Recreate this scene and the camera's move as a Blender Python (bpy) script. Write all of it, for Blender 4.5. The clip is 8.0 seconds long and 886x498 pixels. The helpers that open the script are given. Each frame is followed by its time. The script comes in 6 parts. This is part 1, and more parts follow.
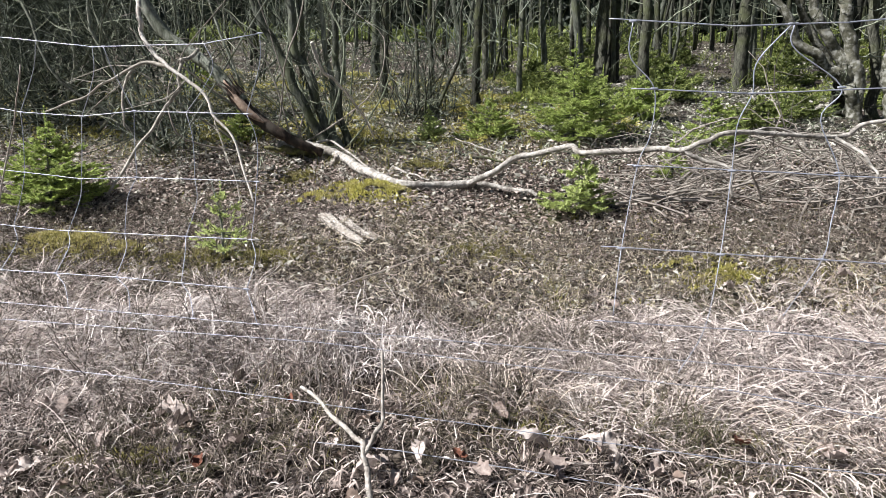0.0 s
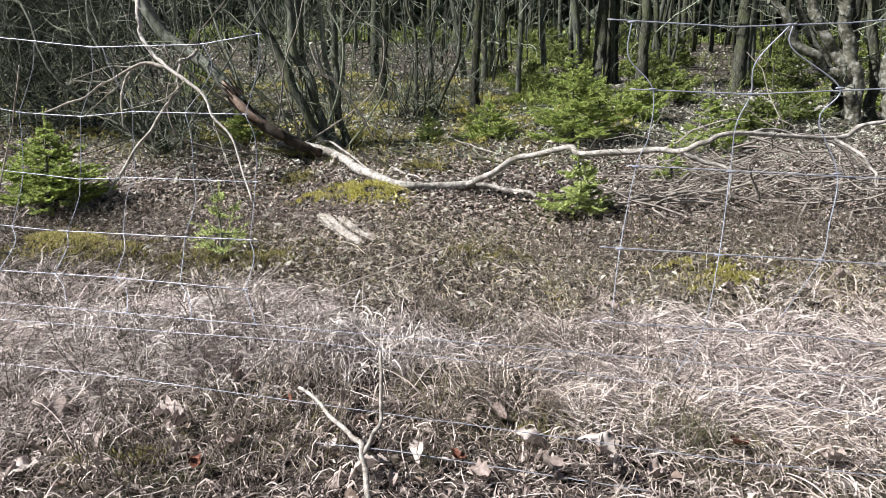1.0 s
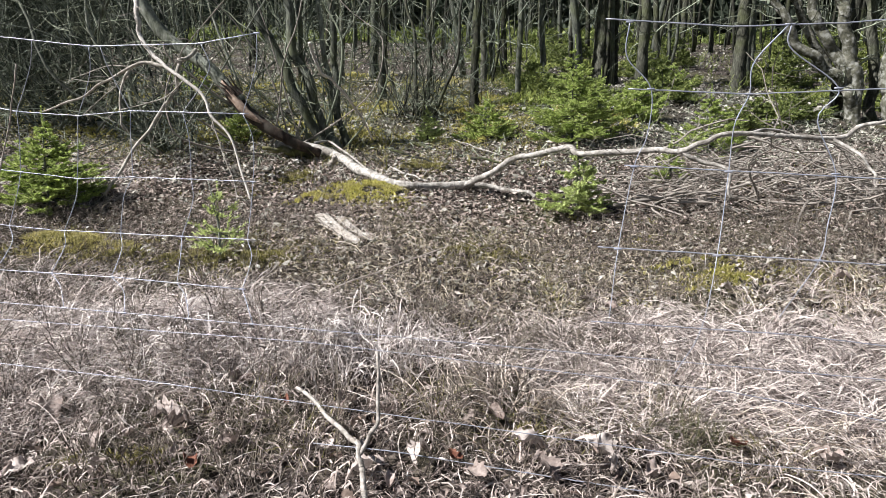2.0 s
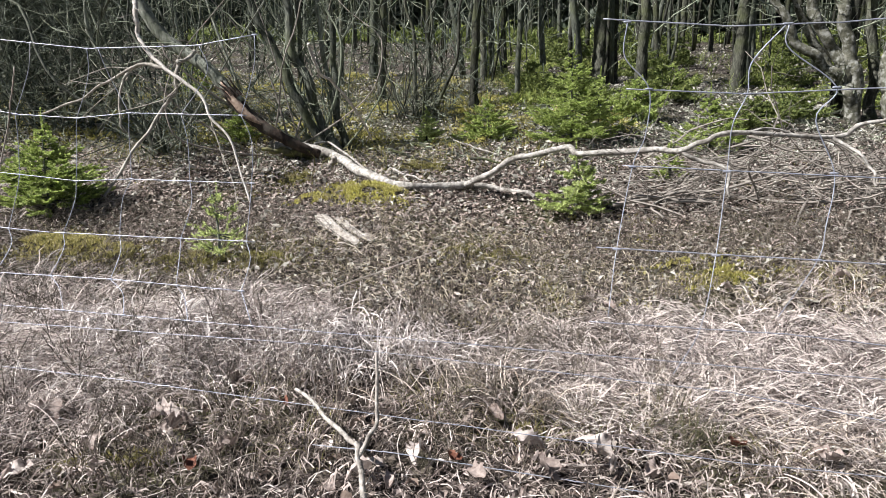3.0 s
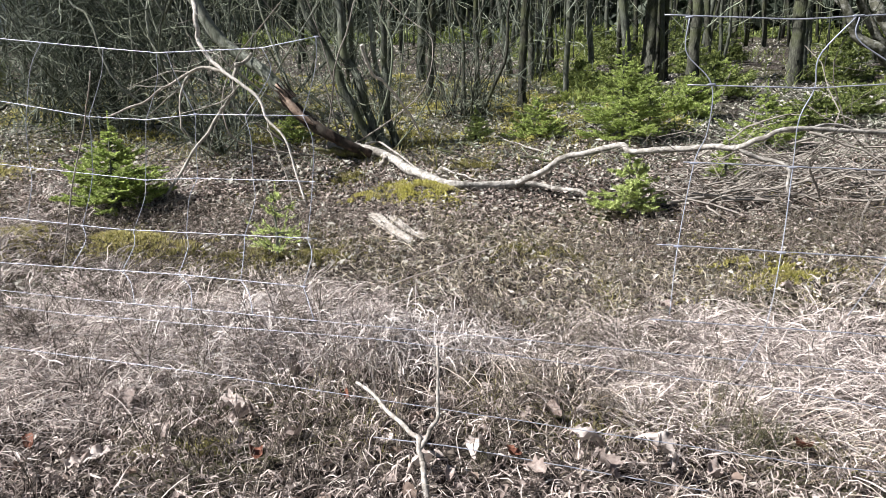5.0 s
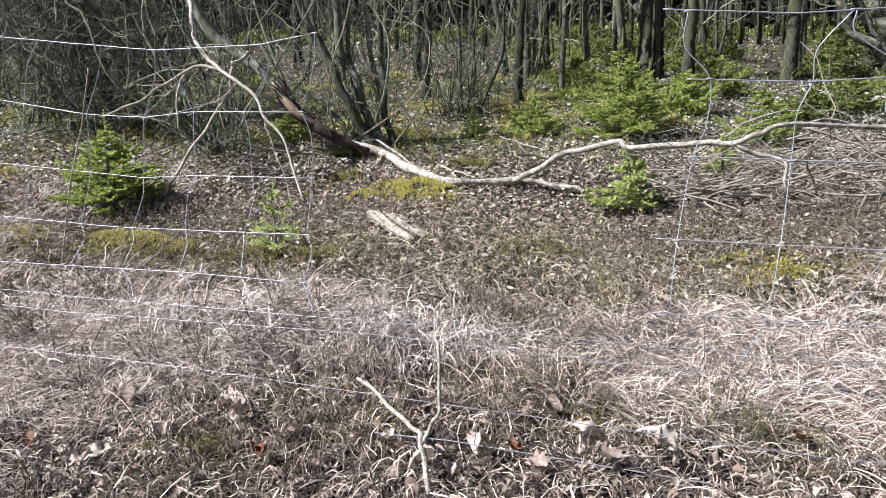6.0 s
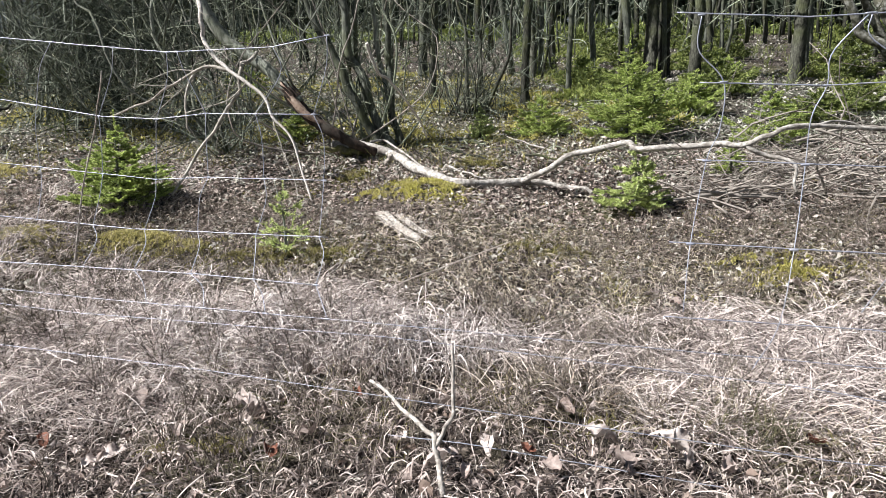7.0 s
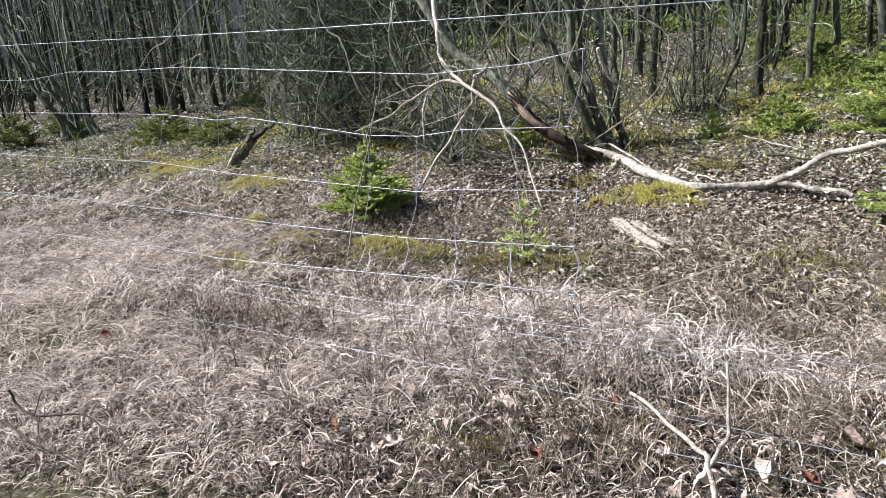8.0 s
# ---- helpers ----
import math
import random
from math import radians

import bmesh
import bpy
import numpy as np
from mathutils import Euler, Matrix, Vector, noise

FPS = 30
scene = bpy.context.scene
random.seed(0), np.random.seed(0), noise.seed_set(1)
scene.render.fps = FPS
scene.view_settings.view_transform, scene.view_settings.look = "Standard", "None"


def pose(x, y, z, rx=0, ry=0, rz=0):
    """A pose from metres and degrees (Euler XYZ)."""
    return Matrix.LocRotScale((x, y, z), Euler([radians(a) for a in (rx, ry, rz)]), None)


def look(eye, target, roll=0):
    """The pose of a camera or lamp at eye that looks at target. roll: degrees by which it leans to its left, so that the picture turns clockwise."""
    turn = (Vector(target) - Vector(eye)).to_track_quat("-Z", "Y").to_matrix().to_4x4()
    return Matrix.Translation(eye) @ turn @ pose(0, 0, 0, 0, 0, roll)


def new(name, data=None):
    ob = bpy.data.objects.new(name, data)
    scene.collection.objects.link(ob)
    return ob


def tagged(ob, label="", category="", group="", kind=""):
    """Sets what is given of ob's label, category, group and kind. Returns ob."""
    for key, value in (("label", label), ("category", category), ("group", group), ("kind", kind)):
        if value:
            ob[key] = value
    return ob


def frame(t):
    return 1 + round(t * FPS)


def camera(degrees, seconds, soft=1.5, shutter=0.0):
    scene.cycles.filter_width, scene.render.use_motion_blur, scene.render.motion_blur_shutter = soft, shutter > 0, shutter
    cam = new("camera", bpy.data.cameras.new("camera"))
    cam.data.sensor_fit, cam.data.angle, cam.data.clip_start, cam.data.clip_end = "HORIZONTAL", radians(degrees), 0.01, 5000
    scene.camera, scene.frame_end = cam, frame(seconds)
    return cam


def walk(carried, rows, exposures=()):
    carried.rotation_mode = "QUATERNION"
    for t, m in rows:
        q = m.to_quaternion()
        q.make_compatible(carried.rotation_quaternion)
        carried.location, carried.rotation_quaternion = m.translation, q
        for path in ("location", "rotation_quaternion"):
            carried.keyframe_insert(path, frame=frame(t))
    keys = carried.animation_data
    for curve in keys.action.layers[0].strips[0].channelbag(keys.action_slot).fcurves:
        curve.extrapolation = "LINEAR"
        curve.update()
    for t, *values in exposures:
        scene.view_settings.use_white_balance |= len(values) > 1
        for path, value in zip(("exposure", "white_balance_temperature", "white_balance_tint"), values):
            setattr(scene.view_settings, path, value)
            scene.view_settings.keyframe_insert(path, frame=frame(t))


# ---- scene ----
# ---------- camera ----------
cam = camera(66.7, 8.0, soft=0.62)
PATH = [
    (0.0, 0.000, 0.000, 1.200, 0.00, -10.00, 0.28),
    (0.5, 0.006, 0.002, 1.204, -0.00, -9.97, 0.24),
    (1.0, 0.003, -0.000, 1.197, -0.05, -9.89, 0.32),
    (1.5, 0.006, 0.003, 1.195, -0.08, -9.88, 0.44),
    (3.0, 0.019, 0.007, 1.199, 0.00, -9.89, 0.15),
    (3.5, 0.022, 0.007, 1.209, 0.05, -9.93, -0.01),
    (4.0, -0.013, -0.015, 1.221, -0.02, -10.04, -0.16),
    (4.2, -0.020, -0.018, 1.214, 0.00, -9.95, -0.17),
    (4.5, -0.022, -0.023, 1.207, 1.41, -9.91, -0.25),
    (4.7, -0.030, -0.022, 1.200, 2.92, -9.87, -0.25),
    (5.0, -0.038, -0.023, 1.192, 3.72, -9.88, -0.33),
    (5.8, -0.052, -0.025, 1.179, 3.28, -9.93, -0.54),
    (6.0, -0.051, -0.028, 1.178, 3.41, -9.94, -0.59),
    (6.5, -0.044, -0.017, 1.187, 3.39, -10.05, -0.69),
    (7.0, -0.086, -0.032, 1.195, 3.70, -10.07, -0.52),
    (7.2, -0.115, -0.045, 1.198, 6.18, -10.02, -0.80),
    (7.5, -0.168, -0.085, 1.205, 11.56, -9.87, -1.76),
    (7.7, -0.225, -0.100, 1.224, 15.15, -9.85, -2.05),
    (8.0, -0.308, -0.131, 1.255, 20.56, -9.60, -2.81),
]
walk(cam, [(t, pose(x, y, z, 90 + pitch, 0, yaw) @ pose(0, 0, 0, 0, 0, roll)) for t, x, y, z, yaw, pitch, roll in PATH],
     [(0.0, 1.12), (3.0, 1.12), (4.0, 1.14), (4.5, 1.24), (7.0, 1.24), (8.0, 1.30)])

# ---------- light: early spring sun from the left, clear sky ----------
SUN_ELEVATION, SUN_FROM = 46.0, 254.0      # degrees; azimuth of the sun, clockwise from +y
sun_dir = Vector((math.sin(radians(SUN_FROM)) * math.cos(radians(SUN_ELEVATION)),
                  math.cos(radians(SUN_FROM)) * math.cos(radians(SUN_ELEVATION)), math.sin(radians(SUN_ELEVATION))))
world = bpy.data.worlds.new("sky")
scene.world = world
world.use_nodes = True
wn = world.node_tree.nodes
sky = wn.new("ShaderNodeTexSky")
sky.sky_type, sky.sun_disc = "NISHITA", False
sky.sun_elevation, sky.sun_rotation = radians(SUN_ELEVATION), radians(SUN_FROM)
world.node_tree.links.new(sky.outputs[0], wn["Background"].inputs[0])
wn["Background"].inputs[1].default_value = 0.023
sun = new("sun", bpy.data.lights.new("sun", "SUN"))
sun.data.energy, sun.data.angle, sun.data.color = 5.0, radians(0.53), (1.0, 0.962, 0.94)
sun.matrix_world = look(sun_dir * 40, (0, 0, 0))


# ---------- materials ----------
def ramp_fill(ramp, stops):
    while len(ramp.elements) < len(stops):
        ramp.elements.new(0.5)
    for el, (at, col) in zip(ramp.elements, stops):
        el.position, el.color = at, (*col, 1)


def material(name, fine, coarse=None, scale=30.0, coarse_scale=3.0, rough=0.8, bump=0.3, vary="", stretch=(1, 1, 1),
             spread=0.35, leafy=0.0, metal=0.0, spec=0.3, bump_scale=None):
    """fine: colours along a fine noise; coarse: (colour, amount) laid on in larger patches; vary: 'island' or 'object' random shift."""
    m = bpy.data.materials.new(name)
    m.use_nodes = True
    nt = m.node_tree
    n, link = nt.nodes, nt.links.new
    bsdf, out = n["Principled BSDF"], n["Material Output"]
    tc = n.new("ShaderNodeTexCoord")
    mp = n.new("ShaderNodeMapping")
    mp.inputs["Scale"].default_value = stretch
    link(tc.outputs["Object"], mp.inputs["Vector"])
    nz = n.new("ShaderNodeTexNoise")
    nz.inputs["Scale"].default_value, nz.inputs["Detail"].default_value, nz.inputs["Roughness"].default_value = scale, 6.0, 0.65
    link(mp.outputs[0], nz.inputs["Vector"])
    fac = nz.outputs[0]
    if vary:
        if vary == "island":
            rnd = n.new("ShaderNodeNewGeometry").outputs["Random Per Island"]
        else:
            rnd = n.new("ShaderNodeObjectInfo").outputs["Random"]
        mixv = n.new("ShaderNodeMix")
        mixv.data_type = "FLOAT"
        mixv.inputs[0].default_value = spread
        link(fac, mixv.inputs[2])
        link(rnd, mixv.inputs[3])
        fac = mixv.outputs[0]
    rp = n.new("ShaderNodeValToRGB")
    ramp_fill(rp.color_ramp, [(i / (len(fine) - 1) * 0.46 + 0.27 if not vary else i / (len(fine) - 1) * (0.86 if vary == 'island' else 0.44) + (0.07 if vary == 'island' else 0.28), c) for i, c in enumerate(fine)])
    link(fac, rp.inputs[0])
    col = rp.outputs[0]
    if coarse:
        nz2 = n.new("ShaderNodeTexNoise")
        nz2.inputs["Scale"].default_value, nz2.inputs["Detail"].default_value = coarse_scale, 3.0
        link(tc.outputs["Object"], nz2.inputs["Vector"])
        mr = n.new("ShaderNodeMapRange")
        mr.inputs[1].default_value, mr.inputs[2].default_value, mr.inputs[4].default_value = 0.48, 0.66, coarse[1]
        link(nz2.outputs[0], mr.inputs[0])
        mx = n.new("ShaderNodeMix")
        mx.data_type = "RGBA"
        link(mr.outputs[0], mx.inputs[0])
        link(col, mx.inputs[6])
        mx.inputs[7].default_value = (*coarse[0], 1)
        col = mx.outputs[2]
    link(col, bsdf.inputs["Base Color"])
    bsdf.inputs["Roughness"].default_value, bsdf.inputs["Metallic"].default_value = rough, metal
    bsdf.inputs["Specular IOR Level"].default_value = spec
    if bump:
        bp = n.new("ShaderNodeBump")
        bp.inputs["Strength"].default_value, bp.inputs["Distance"].default_value = bump, 0.01
        link(nz.outputs[0], bp.inputs["Height"])
        link(bp.outputs[0], bsdf.inputs["Normal"])
    if leafy:
        tr = n.new("ShaderNodeBsdfTranslucent")
        link(col, tr.inputs[0])
        ms = n.new("ShaderNodeMixShader")
        ms.inputs[0].default_value = leafy
        link(bsdf.outputs[0], ms.inputs[1])
        link(tr.outputs[0], ms.inputs[2])
        link(ms.outputs[0], out.inputs[0])
    return m


M = {}
def litter_ground():
    """Forest floor: chips of dead leaf in many browns over dark humus, with mossy tints."""
    m = bpy.data.materials.new("forest_floor")
    m.use_nodes = True
    n, link = m.node_tree.nodes, m.node_tree.links.new
    bsdf = n["Principled BSDF"]
    tc = n.new("ShaderNodeTexCoord")
    warp = n.new("ShaderNodeTexNoise")
    warp.inputs["Scale"].default_value, warp.inputs["Detail"].default_value = 9.0, 4.0
    link(tc.outputs["Object"], warp.inputs["Vector"])
    mixw = n.new("ShaderNodeMix")
    mixw.data_type = "VECTOR"
    mixw.inputs[0].default_value = 0.06
    link(tc.outputs["Object"], mixw.inputs[4])
    link(warp.outputs["Color"], mixw.inputs[5])
    col, height = None, None
    for k, (scale, stops) in enumerate((
            (34.0, [(0.0, (0.010, 0.008, 0.007)), (0.4, (0.032, 0.026, 0.022)), (0.75, (0.07, 0.057, 0.048)), (1.0, (0.20, 0.172, 0.148))]),
            (75.0, [(0.0, (0.008, 0.006, 0.006)), (0.5, (0.03, 0.025, 0.021)), (0.83, (0.07, 0.058, 0.05)), (1.0, (0.22, 0.192, 0.165))]))):
        vo = n.new("ShaderNodeTexVoronoi")
        vo.inputs["Scale"].default_value = scale
        link(mixw.outputs[1], vo.inputs["Vector"])
        sep = n.new("ShaderNodeSeparateColor")
        link(vo.outputs["Color"], sep.inputs[0])
        rp = n.new("ShaderNodeValToRGB")
        ramp_fill(rp.color_ramp, stops)
        link(sep.outputs[0], rp.inputs[0])
        if col is None:
            col, height = rp.outputs[0], sep.outputs[1]
        else:
            pick = n.new("ShaderNodeMix")
            pick.data_type = "RGBA"
            link(sep.outputs[2], pick.inputs[0])
            link(col, pick.inputs[6])
            link(rp.outputs[0], pick.inputs[7])
            col = pick.outputs[2]
    nz = n.new("ShaderNodeTexNoise")
    nz.inputs["Scale"].default_value, nz.inputs["Detail"].default_value = 1.1, 5.0
    link(tc.outputs["Object"], nz.inputs["Vector"])
    mr = n.new("ShaderNodeMapRange")
    mr.inputs[1].default_value, mr.inputs[2].default_value, mr.inputs[4].default_value = 0.48, 0.70, 0.4
    link(nz.outputs[0], mr.inputs[0])
    tint = n.new("ShaderNodeMix")
    tint.data_type = "RGBA"
    tint.inputs[7].default_value = (0.105, 0.115, 0.036, 1)
    link(mr.outputs[0], tint.inputs[0])
    link(col, tint.inputs[6])
    link(tint.outputs[2], bsdf.inputs["Base Color"])
    bsdf.inputs["Roughness"].default_value, bsdf.inputs["Specular IOR Level"].default_value = 0.95, 0.2
    bp = n.new("ShaderNodeBump")
    bp.inputs["Strength"].default_value, bp.inputs["Distance"].default_value = 1.0, 0.02
    link(height, bp.inputs["Height"])
    link(bp.outputs[0], bsdf.inputs["Normal"])
    return m


M["soil"] = litter_ground()
M["bark_grey"] = material("grey_bark", [(0.016, 0.019, 0.015), (0.095, 0.105, 0.086), (0.31, 0.33, 0.285)],
                          ((0.085, 0.10, 0.045), 0.6), scale=14, coarse_scale=4, rough=0.92, bump=0.7, stretch=(3, 3, 0.8), vary="object", spread=0.25)
M["bark_dark"] = material("dark_bark", [(0.007, 0.007, 0.006), (0.025, 0.026, 0.02), (0.07, 0.073, 0.057), (0.19, 0.197, 0.163)],
                          ((0.07, 0.085, 0.03), 0.55), scale=15, coarse_scale=3, rough=0.95, bump=1.0, stretch=(3, 3, 0.9), vary="object", spread=0.25)
M["bark_pale"] = material("pale_smooth_bark", [(0.012, 0.013, 0.009), (0.05, 0.051, 0.036), (0.12, 0.12, 0.092), (0.24, 0.238, 0.20)],
                          ((0.33, 0.335, 0.31), 0.8), scale=9, coarse_scale=22, rough=0.9, bump=0.9)
M["twig_grey"] = material("grey_green_twigs", [(0.02, 0.025, 0.017), (0.12, 0.14, 0.098), (0.46, 0.51, 0.40)], None, scale=8, rough=0.9, bump=0, vary="island", spread=0.7)
M["dark_twigs"] = material("dark_green_grey_twigs", [(0.018, 0.023, 0.018), (0.085, 0.102, 0.08), (0.27, 0.305, 0.25)], None, scale=8, rough=0.9, bump=0, vary="island", spread=0.75)
M["mossy_bark"] = material("mossy_rotten_bark", [(0.02, 0.02, 0.012), (0.10, 0.098, 0.055), (0.24, 0.225, 0.15)], ((0.17, 0.175, 0.05), 0.9), scale=18, coarse_scale=11, rough=0.95, bump=1.0)
M["dead_wood"] = material("weathered_dead_wood", [(0.10, 0.094, 0.085), (0.34, 0.325, 0.30), (0.62, 0.60, 0.565)],
                          ((0.11, 0.098, 0.083), 0.7), scale=38, coarse_scale=14, rough=0.85, bump=0.9)
M["dead_bark"] = material("grey_brown_dead_branch", [(0.10, 0.095, 0.08), (0.33, 0.31, 0.275), (0.56, 0.535, 0.49)], ((0.16, 0.148, 0.122), 0.6), scale=30, coarse_scale=10, rough=0.9, bump=0.7)
M["bleached"] = material("bleached_wood", [(0.09, 0.08, 0.07), (0.34, 0.318, 0.29), (0.64, 0.615, 0.575)], ((0.16, 0.13, 0.1), 0.6), scale=40, coarse_scale=9, rough=0.85, bump=0.8)
M["white_stick"] = material("barkless_white_wood", [(0.22, 0.20, 0.18), (0.50, 0.475, 0.44), (0.72, 0.70, 0.66)], ((0.25, 0.22, 0.19), 0.4), scale=40, coarse_scale=12, rough=0.8, bump=0.5)
M["torn_wood"] = material("torn_red_brown_wood", [(0.012, 0.010, 0.008), (0.04, 0.029, 0.023), (0.115, 0.08, 0.06)], ((0.06, 0.055, 0.045), 0.8), scale=26, coarse_scale=9, rough=0.92, bump=1.0, stretch=(1, 1, 0.5))
M["heartwood"] = material("tan_heartwood", [(0.12, 0.08, 0.06), (0.33, 0.245, 0.19), (0.47, 0.38, 0.31)], ((0.14, 0.10, 0.08), 0.6), scale=35, coarse_scale=10, rough=0.85, bump=0.6)
M["brush"] = material("brushwood", [(0.06, 0.053, 0.045), (0.21, 0.19, 0.168), (0.44, 0.41, 0.37)], None, scale=9, rough=0.9, bump=0, vary="island", spread=0.75)
M["straw"] = material("dry_straw", [(0.06, 0.05, 0.046), (0.33, 0.287, 0.266), (0.66, 0.593, 0.560), (0.86, 0.80, 0.765)], None, scale=5, rough=0.75, bump=0, vary="island", spread=0.85, leafy=0.3)
M["straw_pale"] = material("bleached_grey_straw", [(0.16, 0.14, 0.133), (0.47, 0.425, 0.405), (0.72, 0.67, 0.65), (0.88, 0.84, 0.82)], None, scale=5, rough=0.75, bump=0, vary="island", spread=0.85, leafy=0.3)
M["straw_gold"] = material("yellowish_straw", [(0.05, 0.037, 0.025), (0.27, 0.218, 0.168), (0.58, 0.505, 0.435), (0.84, 0.775, 0.705)], None, scale=5, rough=0.7, bump=0, vary="island", spread=0.8, leafy=0.2)
M["straw_tan"] = material("tan_stalks", [(0.07, 0.06, 0.038), (0.27, 0.235, 0.165), (0.48, 0.43, 0.325), (0.66, 0.61, 0.51)], None, scale=5, rough=0.8, bump=0, vary="island", spread=0.85, leafy=0.25)
M["straw_green"] = material("green_tinged_grass", [(0.09, 0.10, 0.03), (0.24, 0.23, 0.08), (0.42, 0.38, 0.19)], None, scale=5, rough=0.7, bump=0, vary="island", spread=0.8, leafy=0.3)
M["shred"] = material("brown_plant_shreds", [(0.022, 0.017, 0.015), (0.12, 0.096, 0.086), (0.36, 0.305, 0.28), (0.68, 0.60, 0.555)], None, scale=6, rough=0.85, bump=0, vary="island", spread=0.85, leafy=0.2)
M["litter"] = material("dead_leaves", [(0.022, 0.017, 0.014), (0.13, 0.107, 0.089), (0.42, 0.37, 0.322), (0.62, 0.57, 0.52)], None, scale=18, rough=0.8, bump=0, vary="island", spread=0.75, leafy=0.15)
M["litter_brown"] = material("pinkish_brown_dead_leaves", [(0.05, 0.038, 0.032), (0.19, 0.148, 0.128), (0.37, 0.31, 0.278), (0.55, 0.49, 0.45)], None, scale=18, rough=0.8, bump=0, vary="island", spread=0.7, leafy=0.15)
M["litter_grey"] = material("grey_dead_leaves", [(0.03, 0.028, 0.023), (0.17, 0.166, 0.143), (0.41, 0.40, 0.352), (0.67, 0.655, 0.60)], None, scale=18, rough=0.8, bump=0, vary="island", spread=0.65, leafy=0.15)
M["oak_leaf"] = material("curled_oak_leaf", [(0.11, 0.085, 0.074), (0.36, 0.305, 0.28), (0.66, 0.60, 0.565)], ((0.16, 0.115, 0.098), 0.8), scale=32, coarse_scale=22, rough=0.75, bump=0.4, vary="object", spread=0.3, leafy=0.15)
M["red_leaf"] = material("red_brown_leaf", [(0.06, 0.023, 0.016), (0.14, 0.056, 0.036), (0.25, 0.115, 0.075)], None, scale=25, rough=0.7, bump=0.4, leafy=0.15)
M["moss"] = material("yellow_green_moss", [(0.19, 0.185, 0.05), (0.48, 0.455, 0.13), (0.70, 0.66, 0.28)], ((0.45, 0.40, 0.22), 0.6), scale=30, coarse_scale=6, rough=0.95, bump=0, vary="island", spread=0.7, leafy=0.35)
M["moss_dull"] = material("olive_moss", [(0.085, 0.08, 0.03), (0.25, 0.235, 0.085), (0.45, 0.415, 0.20)], ((0.26, 0.225, 0.14), 0.7), scale=30, coarse_scale=7, rough=0.95, bump=0, vary="island", spread=0.7, leafy=0.3)
M["moss_pale"] = material("pale_yellowish_moss", [(0.20, 0.185, 0.075), (0.46, 0.42, 0.18), (0.68, 0.63, 0.36)], ((0.40, 0.38, 0.16), 0.4), scale=30, coarse_scale=8, rough=0.95, bump=0, vary="island", spread=0.7, leafy=0.35)
M["moss_olive"] = material("olive_yellow_moss", [(0.14, 0.135, 0.04), (0.42, 0.40, 0.115), (0.66, 0.62, 0.25)], ((0.32, 0.28, 0.16), 0.6), scale=30, coarse_scale=7, rough=0.95, bump=0, vary="island", spread=0.7, leafy=0.3)
M["heather"] = material("heather_twigs", [(0.022, 0.017, 0.014), (0.09, 0.076, 0.06), (0.27, 0.24, 0.2)], None, scale=8, rough=0.9, bump=0, vary="island", spread=0.75)
M["needle"] = material("spruce_needles", [(0.07, 0.105, 0.032), (0.36, 0.455, 0.125), (0.72, 0.80, 0.34)], None, scale=9, rough=0.55, bump=0, vary="island", spread=0.7, leafy=0.5, spec=0.4)
M["needle_light"] = material("young_spruce_needles", [(0.12, 0.16, 0.055), (0.46, 0.55, 0.19), (0.78, 0.84, 0.44)], None, scale=9, rough=0.55, bump=0, vary="island", spread=0.7, leafy=0.3, spec=0.4)
M["seedling"] = material("seedling_green", [(0.045, 0.06, 0.02), (0.20, 0.25, 0.065), (0.46, 0.50, 0.175)], None, scale=5, rough=0.6, bump=0, vary="island", spread=0.7, leafy=0.4)
# Deep green, further dulled: shade under the trees is put into the colour.
M["needle_deep_shade"] = material("deep_green_shaded_needles", [(0.03, 0.048, 0.018), (0.15, 0.195, 0.055), (0.37, 0.415, 0.15)], None, scale=9, rough=0.6, bump=0, vary="island", spread=0.7, leafy=0.3)
# Greyed dark green: the deep wood's shade is put into the needle colour.
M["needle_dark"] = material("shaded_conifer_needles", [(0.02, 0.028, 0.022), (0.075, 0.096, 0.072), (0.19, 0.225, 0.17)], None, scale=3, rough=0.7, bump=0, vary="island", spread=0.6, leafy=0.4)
# Blue of the sky's reflection is put into the wire's base colour.
M["wire"] = material("galvanised_wire", [(0.17, 0.19, 0.245), (0.28, 0.305, 0.375), (0.41, 0.435, 0.50)], ((0.42, 0.40, 0.38), 0.3), scale=40, coarse_scale=8, rough=0.45, bump=0.1, metal=0.35, spec=0.5)
# Bluish greys: the haze of the distance is put into the colour.
M["far"] = material("hazy_distant_wood", [(0.05, 0.06, 0.068), (0.16, 0.18, 0.195), (0.33, 0.36, 0.385)], None, scale=1.2, rough=1.0, bump=0, stretch=(1, 1, 0.12))
M["dark_twig"] = material("dark_brown_twig", [(0.01, 0.008, 0.007), (0.03, 0.024, 0.021), (0.075, 0.06, 0.052)], None, scale=20, rough=0.8, bump=0.3)
M["heather_green"] = material("green_heather", [(0.02, 0.021, 0.012), (0.075, 0.076, 0.04), (0.2, 0.185, 0.11)], None, scale=8, rough=0.9, bump=0, vary="island", spread=0.75)
M["stone"] = material("pale_stone", [(0.3, 0.28, 0.25), (0.5, 0.48, 0.44), (0.62, 0.6, 0.56)], None, scale=20, rough=0.9, bump=0.5)


